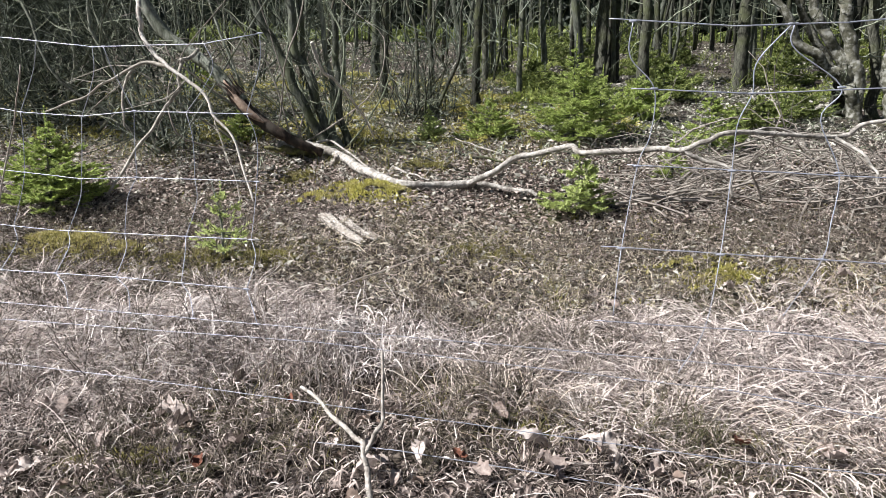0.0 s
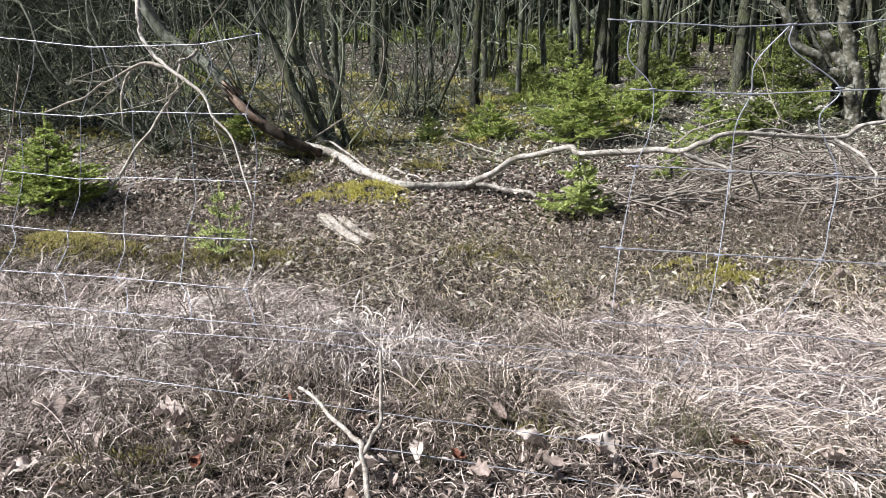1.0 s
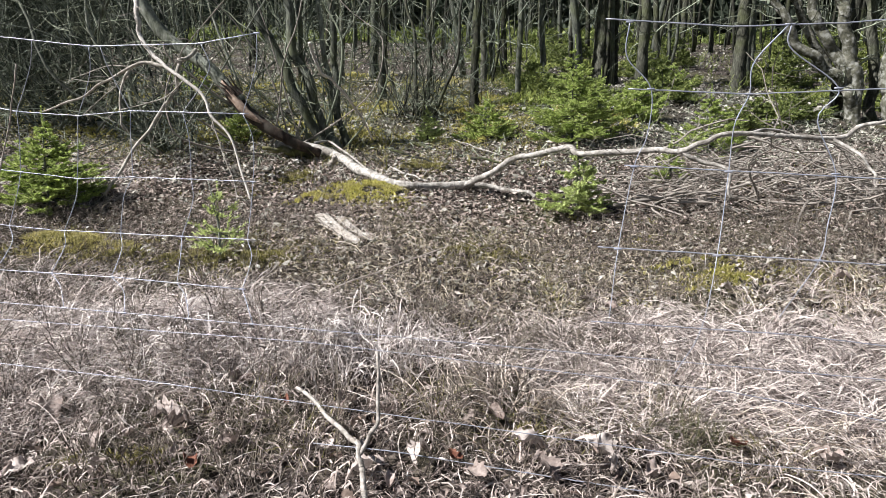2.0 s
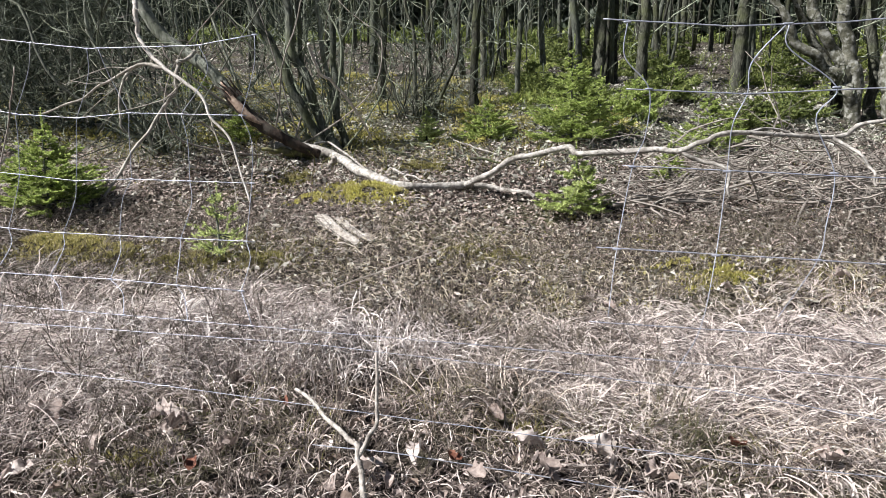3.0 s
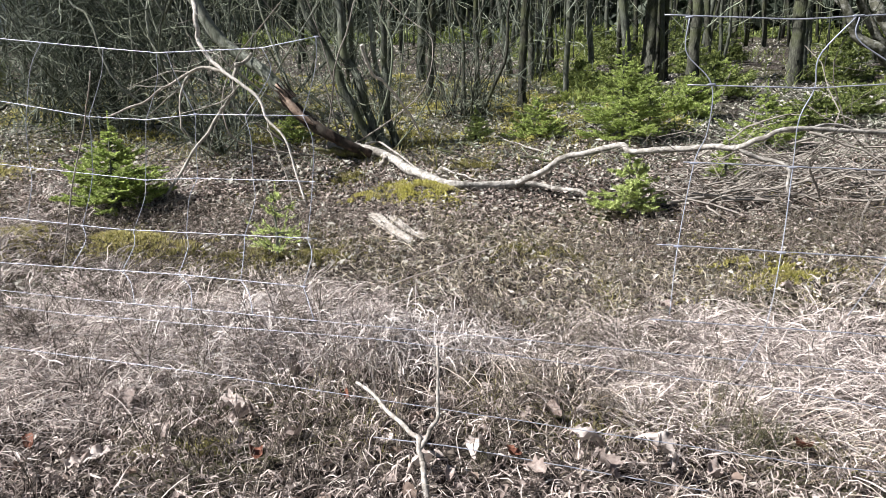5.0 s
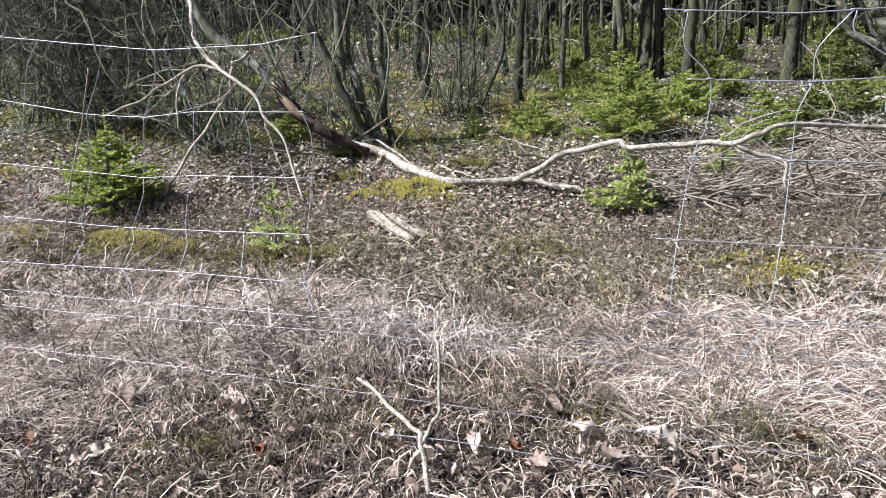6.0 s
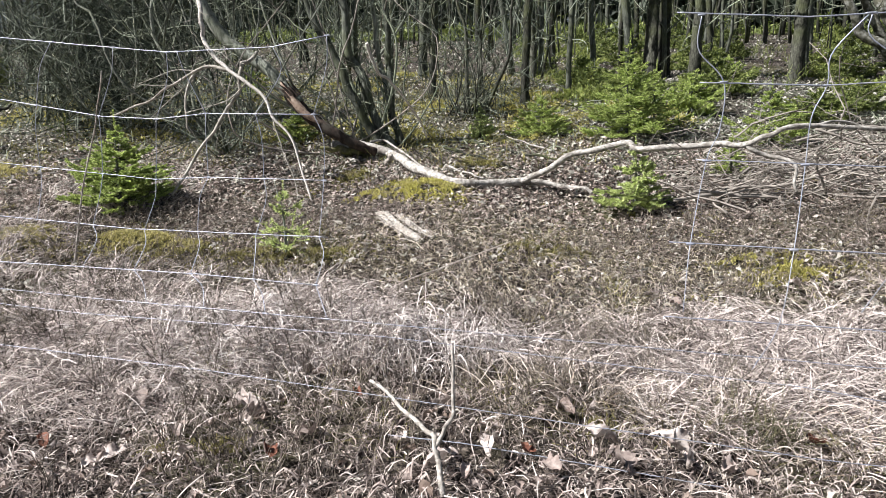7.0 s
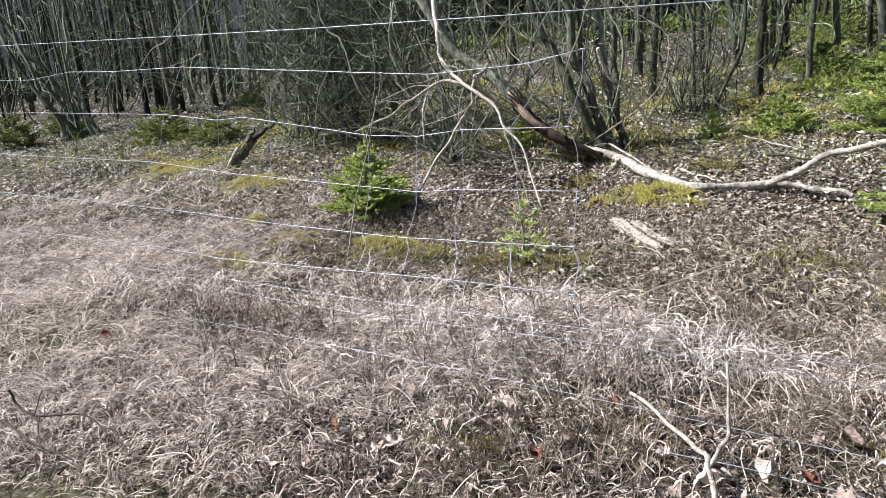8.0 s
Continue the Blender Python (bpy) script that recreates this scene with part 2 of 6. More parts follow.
# ---------- mesh helpers ----------
class Build:
    """Collects vertices and faces of one mesh."""

    def __init__(self):
        self.v, self.f, self.n = [], [], 0

    def add(self, v, f):
        self.v.append(np.asarray(v, float).reshape(-1, 3))
        self.f.extend([tuple(i + self.n for i in face) for face in f])
        self.n += len(self.v[-1])

    def add_many(self, v, f):
        """v: copies x points x 3; f: faces of one copy."""
        v = np.asarray(v, float)
        k, p = v.shape[:2]
        base = self.n + p * np.arange(k)
        for face in f:
            self.f.extend(map(tuple, (base[:, None] + np.array(face)[None]).tolist()))
        self.v.append(v.reshape(-1, 3))
        self.n += k * p

    def tube(self, pts, radii, sides=6, knots=0.0, cap=True):
        pts = np.asarray(pts, float)
        m = len(pts)
        radii = np.broadcast_to(np.asarray(radii, float), (m,)) if np.ndim(radii) == 0 or len(radii) == m else np.interp(np.linspace(0, 1, m), np.linspace(0, 1, len(radii)), radii)
        tan = np.gradient(pts, axis=0)
        tan /= np.linalg.norm(tan, axis=1)[:, None] + 1e-9
        ref = np.array([0.0, 0.0, 1.0]) if abs(tan[:, 2]).mean() < 0.75 else np.array([1.0, 0.0, 0.0])
        a = np.cross(tan, ref)
        a /= np.linalg.norm(a, axis=1)[:, None] + 1e-9
        b = np.cross(tan, a)
        ang = np.linspace(0, 2 * math.pi, sides, endpoint=False)
        rr = radii[:, None] * (1 + (knots * (np.random.rand(m, sides) - 0.5) if knots else 0))
        ring = pts[:, None] + rr[:, :, None] * (np.cos(ang)[None, :, None] * a[:, None] + np.sin(ang)[None, :, None] * b[:, None])
        f = []
        for i in range(m - 1):
            for j in range(sides):
                k = (j + 1) % sides
                f.append((i * sides + j, i * sides + k, (i + 1) * sides + k, (i + 1) * sides + j))
        if cap and sides > 4:
            f.append(tuple(range(sides))[::-1])
            f.append(tuple((m - 1) * sides + j for j in range(sides)))
        self.add(ring.reshape(-1, 3), f)

    def mesh(self, name, mat, smooth=False):
        me = bpy.data.meshes.new(name)
        me.from_pydata(np.concatenate(self.v).tolist() if self.v else [], [], self.f)
        if smooth:
            me.polygons.foreach_set("use_smooth", [True] * len(me.polygons))
        me.materials.append(mat)
        me.update()
        return me


def part(name, build, mat, parent=None, label="", smooth=False, kind=""):
    ob = new(name, build.mesh(name, mat, smooth))
    if parent is not None:
        ob.parent = parent
    return tagged(ob, label=label, kind=kind)


def empty(name, at, label, category, group="", kind=""):
    ob = new(name)
    ob.location = at
    ob.empty_display_size = 0.1
    return tagged(ob, label, category, group, kind)


def curve_points(ctrl, count):
    """A smooth run of points through the control points (Catmull-Rom)."""
    c = np.asarray(ctrl, float)
    c = np.vstack([2 * c[0] - c[1], c, 2 * c[-1] - c[-2]])
    seg = len(c) - 3
    t = np.linspace(0, seg, count)
    i = np.minimum(t.astype(int), seg - 1)
    u = (t - i)[:, None]
    p0, p1, p2, p3 = c[i], c[i + 1], c[i + 2], c[i + 3]
    return 0.5 * (2 * p1 + (p2 - p0) * u + (2 * p0 - 5 * p1 + 4 * p2 - p3) * u * u + (3 * p1 - p0 - 3 * p2 + p3) * u ** 3)


def wobble(pts, amount, rng):
    pts = np.array(pts, float)
    pts[1:-1] += rng.normal(0, amount, (len(pts) - 2, 3))
    return pts


def softplus(v, w):
    return v if v > 30 * w else w * math.log1p(math.exp(v / w))


def ground_z(x, y):
    """Height of the bank: level at the fence, then rising into the wood."""
    z = 0.27 * softplus(y - 2.2, 0.3) - 0.10 * softplus(y - 6.0, 1.2) - 0.17 * softplus(y - 46.0, 6.0)
    dip = min(max((1.7 - y) / 1.3, 0.0), 1.0)
    z -= 0.28 * dip * dip * (3 - 2 * dip)
    fade = (0.5 + 0.5 * math.tanh((y - 2.0) * 1.5)) / (1.0 + 0.002 * (x * x + y * y))
    near = math.exp(-((y - 2.7) / 0.8) ** 4)
    if near > 0.01:
        z += near * (0.05 * noise.noise(Vector((2.3 * x, 3.1 * y, 5.0))) + 0.022 * noise.noise(Vector((7.0 * x, 8.0 * y, 9.0))))
        z += 0.055 * math.exp(-((y - 2.98 - 0.1 * math.sin(1.7 * x)) / 0.17) ** 2) * (0.5 - 0.5 * math.tanh((x + 0.55) * 3.0))
    z += fade * (0.035 * math.sin(1.9 * x + 0.7 * y) + 0.03 * math.sin(1.3 * y - 2.3 * x + 1.0) + 0.015 * math.sin(4.1 * x + 3.3 * y))
    return z


def on_ground(x, y, lift=0.0):
    return Vector((x, y, ground_z(x, y) + lift))


def ground_array(xy):
    return np.array([ground_z(x, y) for x, y in xy])


# ---------- ground: one sheet to the horizon ----------
def spaced(lo, hi, step, far, grow=1.25):
    mid = list(np.arange(lo, hi + 1e-6, step))
    s, v, left, right = step, hi, [], []
    while v < far:
        s *= grow
        v += s
        right.append(v)
    s, v = step, lo
    while v > -far:
        s *= grow
        v -= s
        left.append(v)
    return np.array(left[::-1] + mid + right)


gx, gy = spaced(-8.0, 7.0, 0.1, 400), spaced(1.2, 11.0, 0.1, 400)
nx, ny = len(gx), len(gy)
rng = np.random.default_rng(3)
gv = [(x, y, ground_z(x, y) + (random.uniform(-0.012, 0.012) if abs(x) < 9 and 0 < y < 13 else 0)) for y in gy for x in gx]
gf = [(j * nx + i, j * nx + i + 1, (j + 1) * nx + i + 1, (j + 1) * nx + i) for j in range(ny - 1) for i in range(nx - 1)]
b = Build()
b.add(gv, gf)
tagged(part("ground", b, M["soil"], smooth=True), "brown forest floor rising from the fence into the wood", "ground", kind="structure")


# ---------- ground cover ----------
def blades(name, mat, xy, length, width, lean, label, category, seg=4, droop=1.0, loft=0.05, outward=None, kind="stuff", group="", comb=None, curl=1.0, mound=None):
    """Bent grass blades at the given places. length, width, lean: (low, high). comb: the way each one lies; mound: how far each foot is lifted."""
    n = len(xy)
    r = np.random.default_rng(len(name) * 7 + n)
    L, wd = r.uniform(*length, n), r.uniform(*width, n)
    L *= np.clip((xy[:, 1] - 1.5) / 0.8, 0.5, 1.0)
    az = r.uniform(0, 2 * math.pi, n)
    if outward is not None:
        az = np.arctan2(outward[:, 1], outward[:, 0]) + r.normal(0, 0.5, n)
    if comb is not None:
        az = comb + r.normal(0, 0.6, n)
    le = r.uniform(*lean, n)
    base = np.column_stack([xy, ground_array(xy) - 0.01])
    if mound is not None:
        base[:, 2] += mound
    d = np.column_stack([np.cos(az), np.sin(az), np.zeros(n)])
    side = np.column_stack([-np.sin(az), np.cos(az), np.zeros(n)])
    tilt = r.normal(0, 0.7, n)
    flat = side * np.cos(tilt)[:, None] + np.array([0, 0, 1.0]) * np.sin(tilt)[:, None]
    bend, wave = r.normal(0, 0.9 * curl, n), r.normal(0, 0.4 * curl, n)
    high, sag = loft * r.random(n) ** 1.5, 1.1 + 0.6 * r.random(n)
    rows = []
    pos = base.copy()
    for k in range(seg + 1):
        t = k / seg
        w = wd * (1 - t * 0.8) * 0.5
        rows.append(pos + flat * w[:, None])
        rows.append(pos - flat * w[:, None])
        a = le + droop * t * sag
        a2 = bend * t + wave * math.sin(5 * t)
        dd = d * np.cos(a2)[:, None] + side * np.sin(a2)[:, None]
        pos = pos + (L / seg)[:, None] * (dd * np.sin(a)[:, None] + np.array([0, 0, 1.0]) * np.cos(a)[:, None])
        pos[:, 2] = np.maximum(pos[:, 2], base[:, 2] + 0.012 + high * math.sin(math.pi * min(1.0, 0.25 + t * 0.7)) - 0.27 * (base[:, 1] - pos[:, 1]) * (base[:, 1] > 2.3))
    v = np.stack(rows, 1)
    b = Build()
    b.add_many(v, [(2 * k, 2 * k + 1, 2 * k + 3, 2 * k + 2) for k in range(seg)])
    return tagged(part(name, b, mat), label, category, group, kind)


def curls(name, mat, xy, length, width, label, category, seg=4, turn=1.6, arch=0.03, lift=0.03):
    """Short curled stalks and shreds, lying tangled on the ground."""
    n = len(xy)
    r = np.random.default_rng(len(name) * 11 + n)
    L, wd, az = r.uniform(*length, n), r.uniform(*width, n), r.uniform(0, 2 * math.pi, n)
    kappa, wave = r.normal(0, turn, n), r.normal(0, turn * 0.45, n)
    z0 = ground_array(xy)
    e = 0.04
    slope = np.column_stack([ground_array(xy + np.array([e, 0])) - z0, ground_array(xy + np.array([0, e])) - z0]) / e
    up, hop, tip = r.uniform(0.004, lift, n), arch * np.abs(r.normal(0, 1, n)), r.normal(0, 0.35, n)
    turned = r.normal(0, 0.8, n)
    pos, rows = np.array(xy, float), []
    for k in range(seg + 1):
        t = k / seg
        h = az + kappa * (t - 0.5) + wave * math.sin(4.5 * t)
        d = np.column_stack([np.cos(h), np.sin(h)])
        z = z0 + ((pos - xy) * slope).sum(1) + up + hop * math.sin(math.pi * t) + np.maximum(tip, -0.1) * L * (t - 0.5)
        P = np.column_stack([pos, z])
        flat = np.column_stack([-d[:, 1] * np.cos(turned), d[:, 0] * np.cos(turned), np.sin(turned)])
        w = wd * (0.55 + 0.45 * math.sin(math.pi * (0.15 + 0.7 * t))) * 0.5
        rows += [P + flat * w[:, None], P - flat * w[:, None]]
        pos = pos + d * (L / seg)[:, None]
    b = Build()
    b.add_many(np.stack(rows, 1), [(2 * k, 2 * k + 1, 2 * k + 3, 2 * k + 2) for k in range(seg)])
    return tagged(part(name, b, mat), label, category, kind="stuff")


def scatter(rng, count, box, density):
    """count places in box (x0, x1, y0, y1), kept with the chance that density(x, y) gives."""
    x = rng.uniform(box[0], box[1], count)
    y = rng.uniform(box[2], box[3], count)
    keep = np.array([rng.random() < density(a, c) for a, c in zip(x, y)])
    return np.column_stack([x, y])[keep]


def blob(x, y, cx, cy, rx, ry):
    d = ((x - cx) / rx) ** 2 + ((y - cy) / ry) ** 2
    return math.exp(-d * d)


def patchy(x, y, s, seed=0.0):
    return 0.5 + 0.5 * noise.noise(Vector((x * s, y * s, seed)))


def straw_density(x, y):
    d = max(2.6 * blob(x, y, -1.5, 2.98, 1.05, 0.36), 1.5 * blob(x, y, -1.7, 2.55, 0.8, 0.35), 2.0 * blob(x, y, -3.0, 3.1, 1.4, 0.7), 2.0 * blob(x, y, 1.55, 2.68, 1.0, 0.62), 2.2 * blob(x, y, -4.8, 3.7, 2.1, 0.8), 1.0 * blob(x, y, 0.45, 2.8, 0.6, 0.35),
            1.3 * blob(x, y, -2.9, 2.1, 1.2, 0.8), 1.2 * blob(x, y, 3.2, 3.0, 1.6, 0.7), 1.1 * blob(x, y, -0.4, 2.95, 0.8, 0.25), 0.5 * blob(x, y, -5.6, 5.0, 1.7, 0.8), 0.5 * blob(x, y, -2.9, 5.1, 0.7, 0.5))
    d *= 1 - 0.85 * blob(x, y, -0.75, 2.0, 1.1, 0.5)
    if d < 0.02:
        return 0.0
    return d * min(1.0, max(0.25, 0.35 + 1.9 * (patchy(x, y, 1.7) - 0.28))) * min(1.0, max(0.2, 0.25 + 2.8 * (patchy(x, y, 8.0, 8) - 0.33)))


rng = np.random.default_rng(11)
def lie(x, y):
    """The way in which the flattened grass lies."""
    return -0.15 + 1.5 * noise.noise(Vector((x * 0.9, y * 0.9, 12.0)))


hearts = scatter(rng, 8200, (-7.5, 4, 1.5, 6.3), straw_density)
hearts = np.vstack([hearts, scatter(rng, 760, (-2.2, -0.5, 2.74, 3.24), lambda x, y: 0.35 + patchy(x, y, 4.0, 41)), scatter(rng, 420, (0.5, 2.2, 2.3, 3.15), lambda x, y: 0.3 + 0.8 * patchy(x, y, 3.5, 42))])
per = 24
way = np.array([lie(x, y) for x, y in hearts]) + rng.normal(0, 0.8, len(hearts)) + math.pi * (rng.random(len(hearts)) < 0.4)
high = rng.uniform(0.01, 0.075, len(hearts))
off = rng.normal(0, 0.038, (len(hearts) * per, 2))
blades("straw_grass", M["straw"], np.repeat(hearts, per, 0) + off, (0.06, 0.22), (0.0035, 0.0085), (0.6, 1.6), "bleached dry grass lying in matted tufts", "grass", seg=3, droop=0.7, loft=0.05, curl=1.1,
       comb=np.repeat(way, per), mound=np.repeat(high, per) * np.maximum(0.0, 1 - (off ** 2).sum(1) / 0.006))
curls("curled_straw", M["straw"], scatter(rng, 60000, (-6.5, 4.0, 1.5, 4.4), lambda x, y: min(1.0, 0.12 + 0.5 * straw_density(x, y) + 0.14 * (patchy(x, y, 2.2, 31) > 0.5)) * (1 if -3.6 < x < 2.4 else 0.45) * (1 if y < 3.6 or x < -3.2 else 0.35)), (0.035, 0.13), (0.002, 0.005),
      "short curled bits of bleached straw", "grass", turn=1.7, arch=0.022, lift=0.05)
curls("trodden_stalks", M["shred"], scatter(rng, 9000, (-3.0, 1.3, 1.6, 2.75), lambda x, y: max(0.15, 1 - 0.8 * straw_density(x, y)) * (0.45 + 0.55 * (patchy(x, y, 5.0, 47) > 0.45))), (0.03, 0.11), (0.003, 0.0075),
      "crumpled brown stalks and torn bits of leaf by the fence", "plant litter", turn=1.9, arch=0.025, lift=0.045)
curls("long_stalks", M["straw"], scatter(rng, 900, (-3.2, 1.6, 1.7, 3.4), lambda x, y: 0.7), (0.14, 0.34), (0.0025, 0.0045), "long curved pale stalks of dead grass", "grass", seg=6, turn=0.9, arch=0.03, lift=0.05)
curls("brown_shreds", M["shred"], scatter(rng, 48000, (-6.5, 4.0, 1.5, 4.6), lambda x, y: min(1.0, 0.5 + 0.35 * (patchy(x, y, 2.0, 33) > 0.48) - 0.25 * straw_density(x, y)) * (1 if -3.6 < x < 2.4 else 0.4)), (0.03, 0.12), (0.0016, 0.0040),
      "tangle of curled brown stalks and shreds of dead leaf", "plant litter", turn=1.6, arch=0.022, lift=0.045)
curls("dark_slope_stalks", M["heather"], scatter(rng, 24000, (-4.5, 4.5, 3.5, 5.2), lambda x, y: max(0.08, 0.9 * blob(x, y, -2.0, 4.25, 1.1, 0.45), 0.9 * blob(x, y, 2.0, 4.15, 1.6, 0.4)) * (0.4 + 0.6 * patchy(x, y, 1.9, 36))), (0.05, 0.15), (0.002, 0.0042),
      "dark wiry stalks of dead heather on the slope", "plant litter", seg=3, turn=1.3, arch=0.035, lift=0.07)
curls("tan_slope_stalks", M["straw_tan"], scatter(rng, 17000, (-1.6, 2.6, 3.2, 4.9), lambda x, y: max(0.9 * blob(x, y, 0.3, 3.8, 1.3, 0.7), 0.5 * blob(x, y, 1.9, 3.5, 0.9, 0.3)) * (0.35 + 0.65 * patchy(x, y, 2.6, 48))), (0.03, 0.12), (0.0025, 0.005),
      "tan and olive stalks matted on the slope", "plant litter", seg=3, turn=1.5, arch=0.02, lift=0.045)
curls("slope_shreds", M["shred"], scatter(rng, 20000, (-7.5, 5.0, 3.3, 6.2), lambda x, y: (0.45 + 0.5 * patchy(x, y, 1.6, 35)) * (1.0 if y < 5.2 else 0.5)), (0.03, 0.11), (0.002, 0.0042),
      "curled brown stalks among the leaves of the slope", "plant litter", seg=3, turn=1.5, arch=0.02, lift=0.035)


def tufts(name, mat, centres, per, length, label, lean=(0.1, 0.9), width=(0.003, 0.006), size=0.05, droop=1.0, kind="stuff", group=""):
    """Grass tussocks: blades that fan out and arch over from each centre."""
    r = np.random.default_rng(len(centres) + int(1000 * abs(centres[0][0])))
    off = r.normal(0, size, (len(centres) * per, 2))
    xy = np.repeat(np.array(centres), per, 0) + off
    return blades(name, mat, xy, length, width, lean, label, "grass", seg=5, droop=droop, outward=off, loft=0.03, kind=kind, group=group)


spill = scatter(np.random.default_rng(71), 22000, (-2.3, 0.2, 2.45, 3.25), lambda x, y: max(blob(x, y, -1.4, 2.90, 0.6, 0.27), 0.9 * blob(x, y, -0.6, 2.90, 0.65, 0.2)) * min(1.0, max(0.05, 2.4 * (patchy(x, y, 5.0, 51) - 0.28))))
curls("heaped_dead_grass", M["straw_pale"], spill, (0.06, 0.2), (0.0025, 0.0058), "heaped grey-white tangle of curved dead grass", "grass", seg=4, turn=1.3, arch=0.04, lift=0.09)
tufts("grass_tussocks", M["straw"], scatter(rng, 1000, (-7, 5, 1.9, 4.4), lambda x, y: straw_density(x, y) * (1 if x < 0.3 else 0.5)), 34, (0.12, 0.32), "arching bleached tussocks of dry grass", droop=1.5, width=(0.003, 0.0065))
GREEN_TUFTS = [(-0.03, 2.50), (0.65, 2.36), (0.64, 2.43), (0.33, 2.28), (-0.80, 2.55), (-0.46, 2.27), (0.59, 3.41), (1.16, 2.17), (-2.62, 3.03), (-3.36, 2.60),
      (-1.29, 2.73), (2.20, 3.57), (1.99, 3.47), (-4.43, 5.57), (-5.71, 5.82), (-2.51, 4.25), (0.27, 4.11), (-1.22, 4.06), (-0.99, 3.69), (-3.03, 4.03), (-6.3, 6.45), (-6.1, 6.3), (-4.5, 5.5), (-4.3, 5.4), (-3.65, 4.4), (-3.4, 3.75), (-3.2, 3.7), (-4.9, 4.9)]
tufts("green_tufts", M["straw_green"], GREEN_TUFTS, 90, (0.06, 0.2), "small tufts of greenish living grass", size=0.07, droop=0.7, width=(0.002, 0.004))
tufts("golden_tussocks", M["straw_gold"], [(0.85, 2.26), (1.00, 2.40), (1.13, 2.30), (1.35, 2.37), (1.41, 2.24), (1.58, 2.32), (1.18, 2.14), (0.82, 2.51), (0.26, 2.45), (0.33, 2.54), (-0.01, 2.44), (2.16, 3.25), (2.08, 3.36), (1.50, 2.12), (0.93, 2.10)],
      50, (0.16, 0.38), "yellowish arching tussocks of dry grass", lean=(0.2, 1.1), size=0.07, droop=1.2, width=(0.0032, 0.0065))

blades("olive_grass", M["straw_green"], scatter(rng, 28000, (-2.9, 2.4, 3.5, 4.5), lambda x, y: max(0.9 * blob(x, y, -1.3, 3.95, 0.75, 0.3), 1.0 * blob(x, y, -1.85, 3.98, 0.5, 0.22), 0.9 * blob(x, y, -1.05, 3.9, 0.4, 0.24), 0.8 * blob(x, y, -2.3, 4.1, 0.5, 0.2), 0.5 * blob(x, y, 1.55, 3.75, 0.5, 0.25), 0.35 * blob(x, y, 0.4, 4.05, 0.6, 0.2)) * (0.3 + patchy(x, y, 5.0, 43))), (0.03, 0.11), (0.002, 0.0042), (0.2, 1.3),
       "short olive-green grass and moss tips on the slope", "grass", seg=2, loft=0.015, curl=0.7)
blades("slope_grass", M["straw_green"], scatter(rng, 26000, (-7, 5, 3.0, 6.8), lambda x, y: 0.75 * max(0.0, min(1.0, 3.0 * (patchy(x, y, 1.1, 21) - 0.42)))), (0.04, 0.13), (0.0018, 0.004), (0.3, 1.4),
       "short olive grass among the dead leaves of the slope", "grass", seg=2, loft=0.02, curl=0.6)


def leaf_outline(lobes):
    """Half widths along a leaf from stalk to tip, wavy for lobed leaves."""
    n = 2 * lobes + 3
    return [((0.27 + (0.05 if i % 2 else -0.05) * (lobes > 1)) * math.sin(math.pi * (0.04 + 0.93 * i / (n - 1))) ** 0.75 + 0.004, i / (n - 1) - 0.5) for i in range(n)]


def leaves(name, mat, xy, size, label, category, lobes=2, lift=(0.0, 0.035), tilt=0.45):
    """Loose leaves; lobes=0 gives small folded leaves of four faces."""
    n = len(xy)
    r = np.random.default_rng(n + 5)
    side = leaf_outline(lobes)
    k = len(side)
    x = np.array([0.0] * k + [p[0] for p in side] + [-p[0] for p in side])
    y = np.array([p[1] for p in side] * 3)
    s = r.uniform(*size, n)
    curl, fold = r.normal(0, 0.8, n), r.uniform(0.1, 1.1, n)
    X = x[None] * np.cos(fold * 0.5)[:, None]
    Z = np.abs(x)[None] * np.sin(fold)[:, None] * 0.9 + curl[:, None] * (y[None] ** 2) + r.normal(0, 0.03, (n, 3 * k))
    Y = np.broadcast_to(y[None], X.shape)
    P = np.stack([X, Y, Z], 2) * s[:, None, None]
    az, ax, ay = r.uniform(0, 2 * math.pi, n), r.normal(0, tilt, n), r.normal(0, tilt, n)
    flip = np.where(r.random(n) < 0.5, 1, -1)
    P[:, :, 2] *= flip[:, None]
    c, sn = np.cos(ax)[:, None], np.sin(ax)[:, None]
    P = np.stack([P[..., 0], P[..., 1] * c - P[..., 2] * sn, P[..., 1] * sn + P[..., 2] * c], 2)
    c, sn = np.cos(ay)[:, None], np.sin(ay)[:, None]
    P = np.stack([P[..., 0] * c + P[..., 2] * sn, P[..., 1], -P[..., 0] * sn + P[..., 2] * c], 2)
    c, sn = np.cos(az)[:, None], np.sin(az)[:, None]
    P = np.stack([P[..., 0] * c - P[..., 1] * sn, P[..., 0] * sn + P[..., 1] * c, P[..., 2]], 2)
    base = np.column_stack([xy, ground_array(xy) + r.uniform(*lift, n) + 0.012])
    P += base[:, None]
    b = Build()
    f = []
    if lobes == 0:
        P = P[:, [0, 1, 2, k + 1, 2 * k + 1]]
        f = [(0, 3, 1), (1, 3, 2), (0, 1, 4), (1, 2, 4)]
    else:
        for i in range(k - 1):
            f += [(i, k + i, k + i + 1, i + 1), (i, i + 1, 2 * k + i + 1, 2 * k + i)]
    b.add_many(P, f)
    return tagged(part(name, b, mat, smooth=True), label, category, kind="stuff")


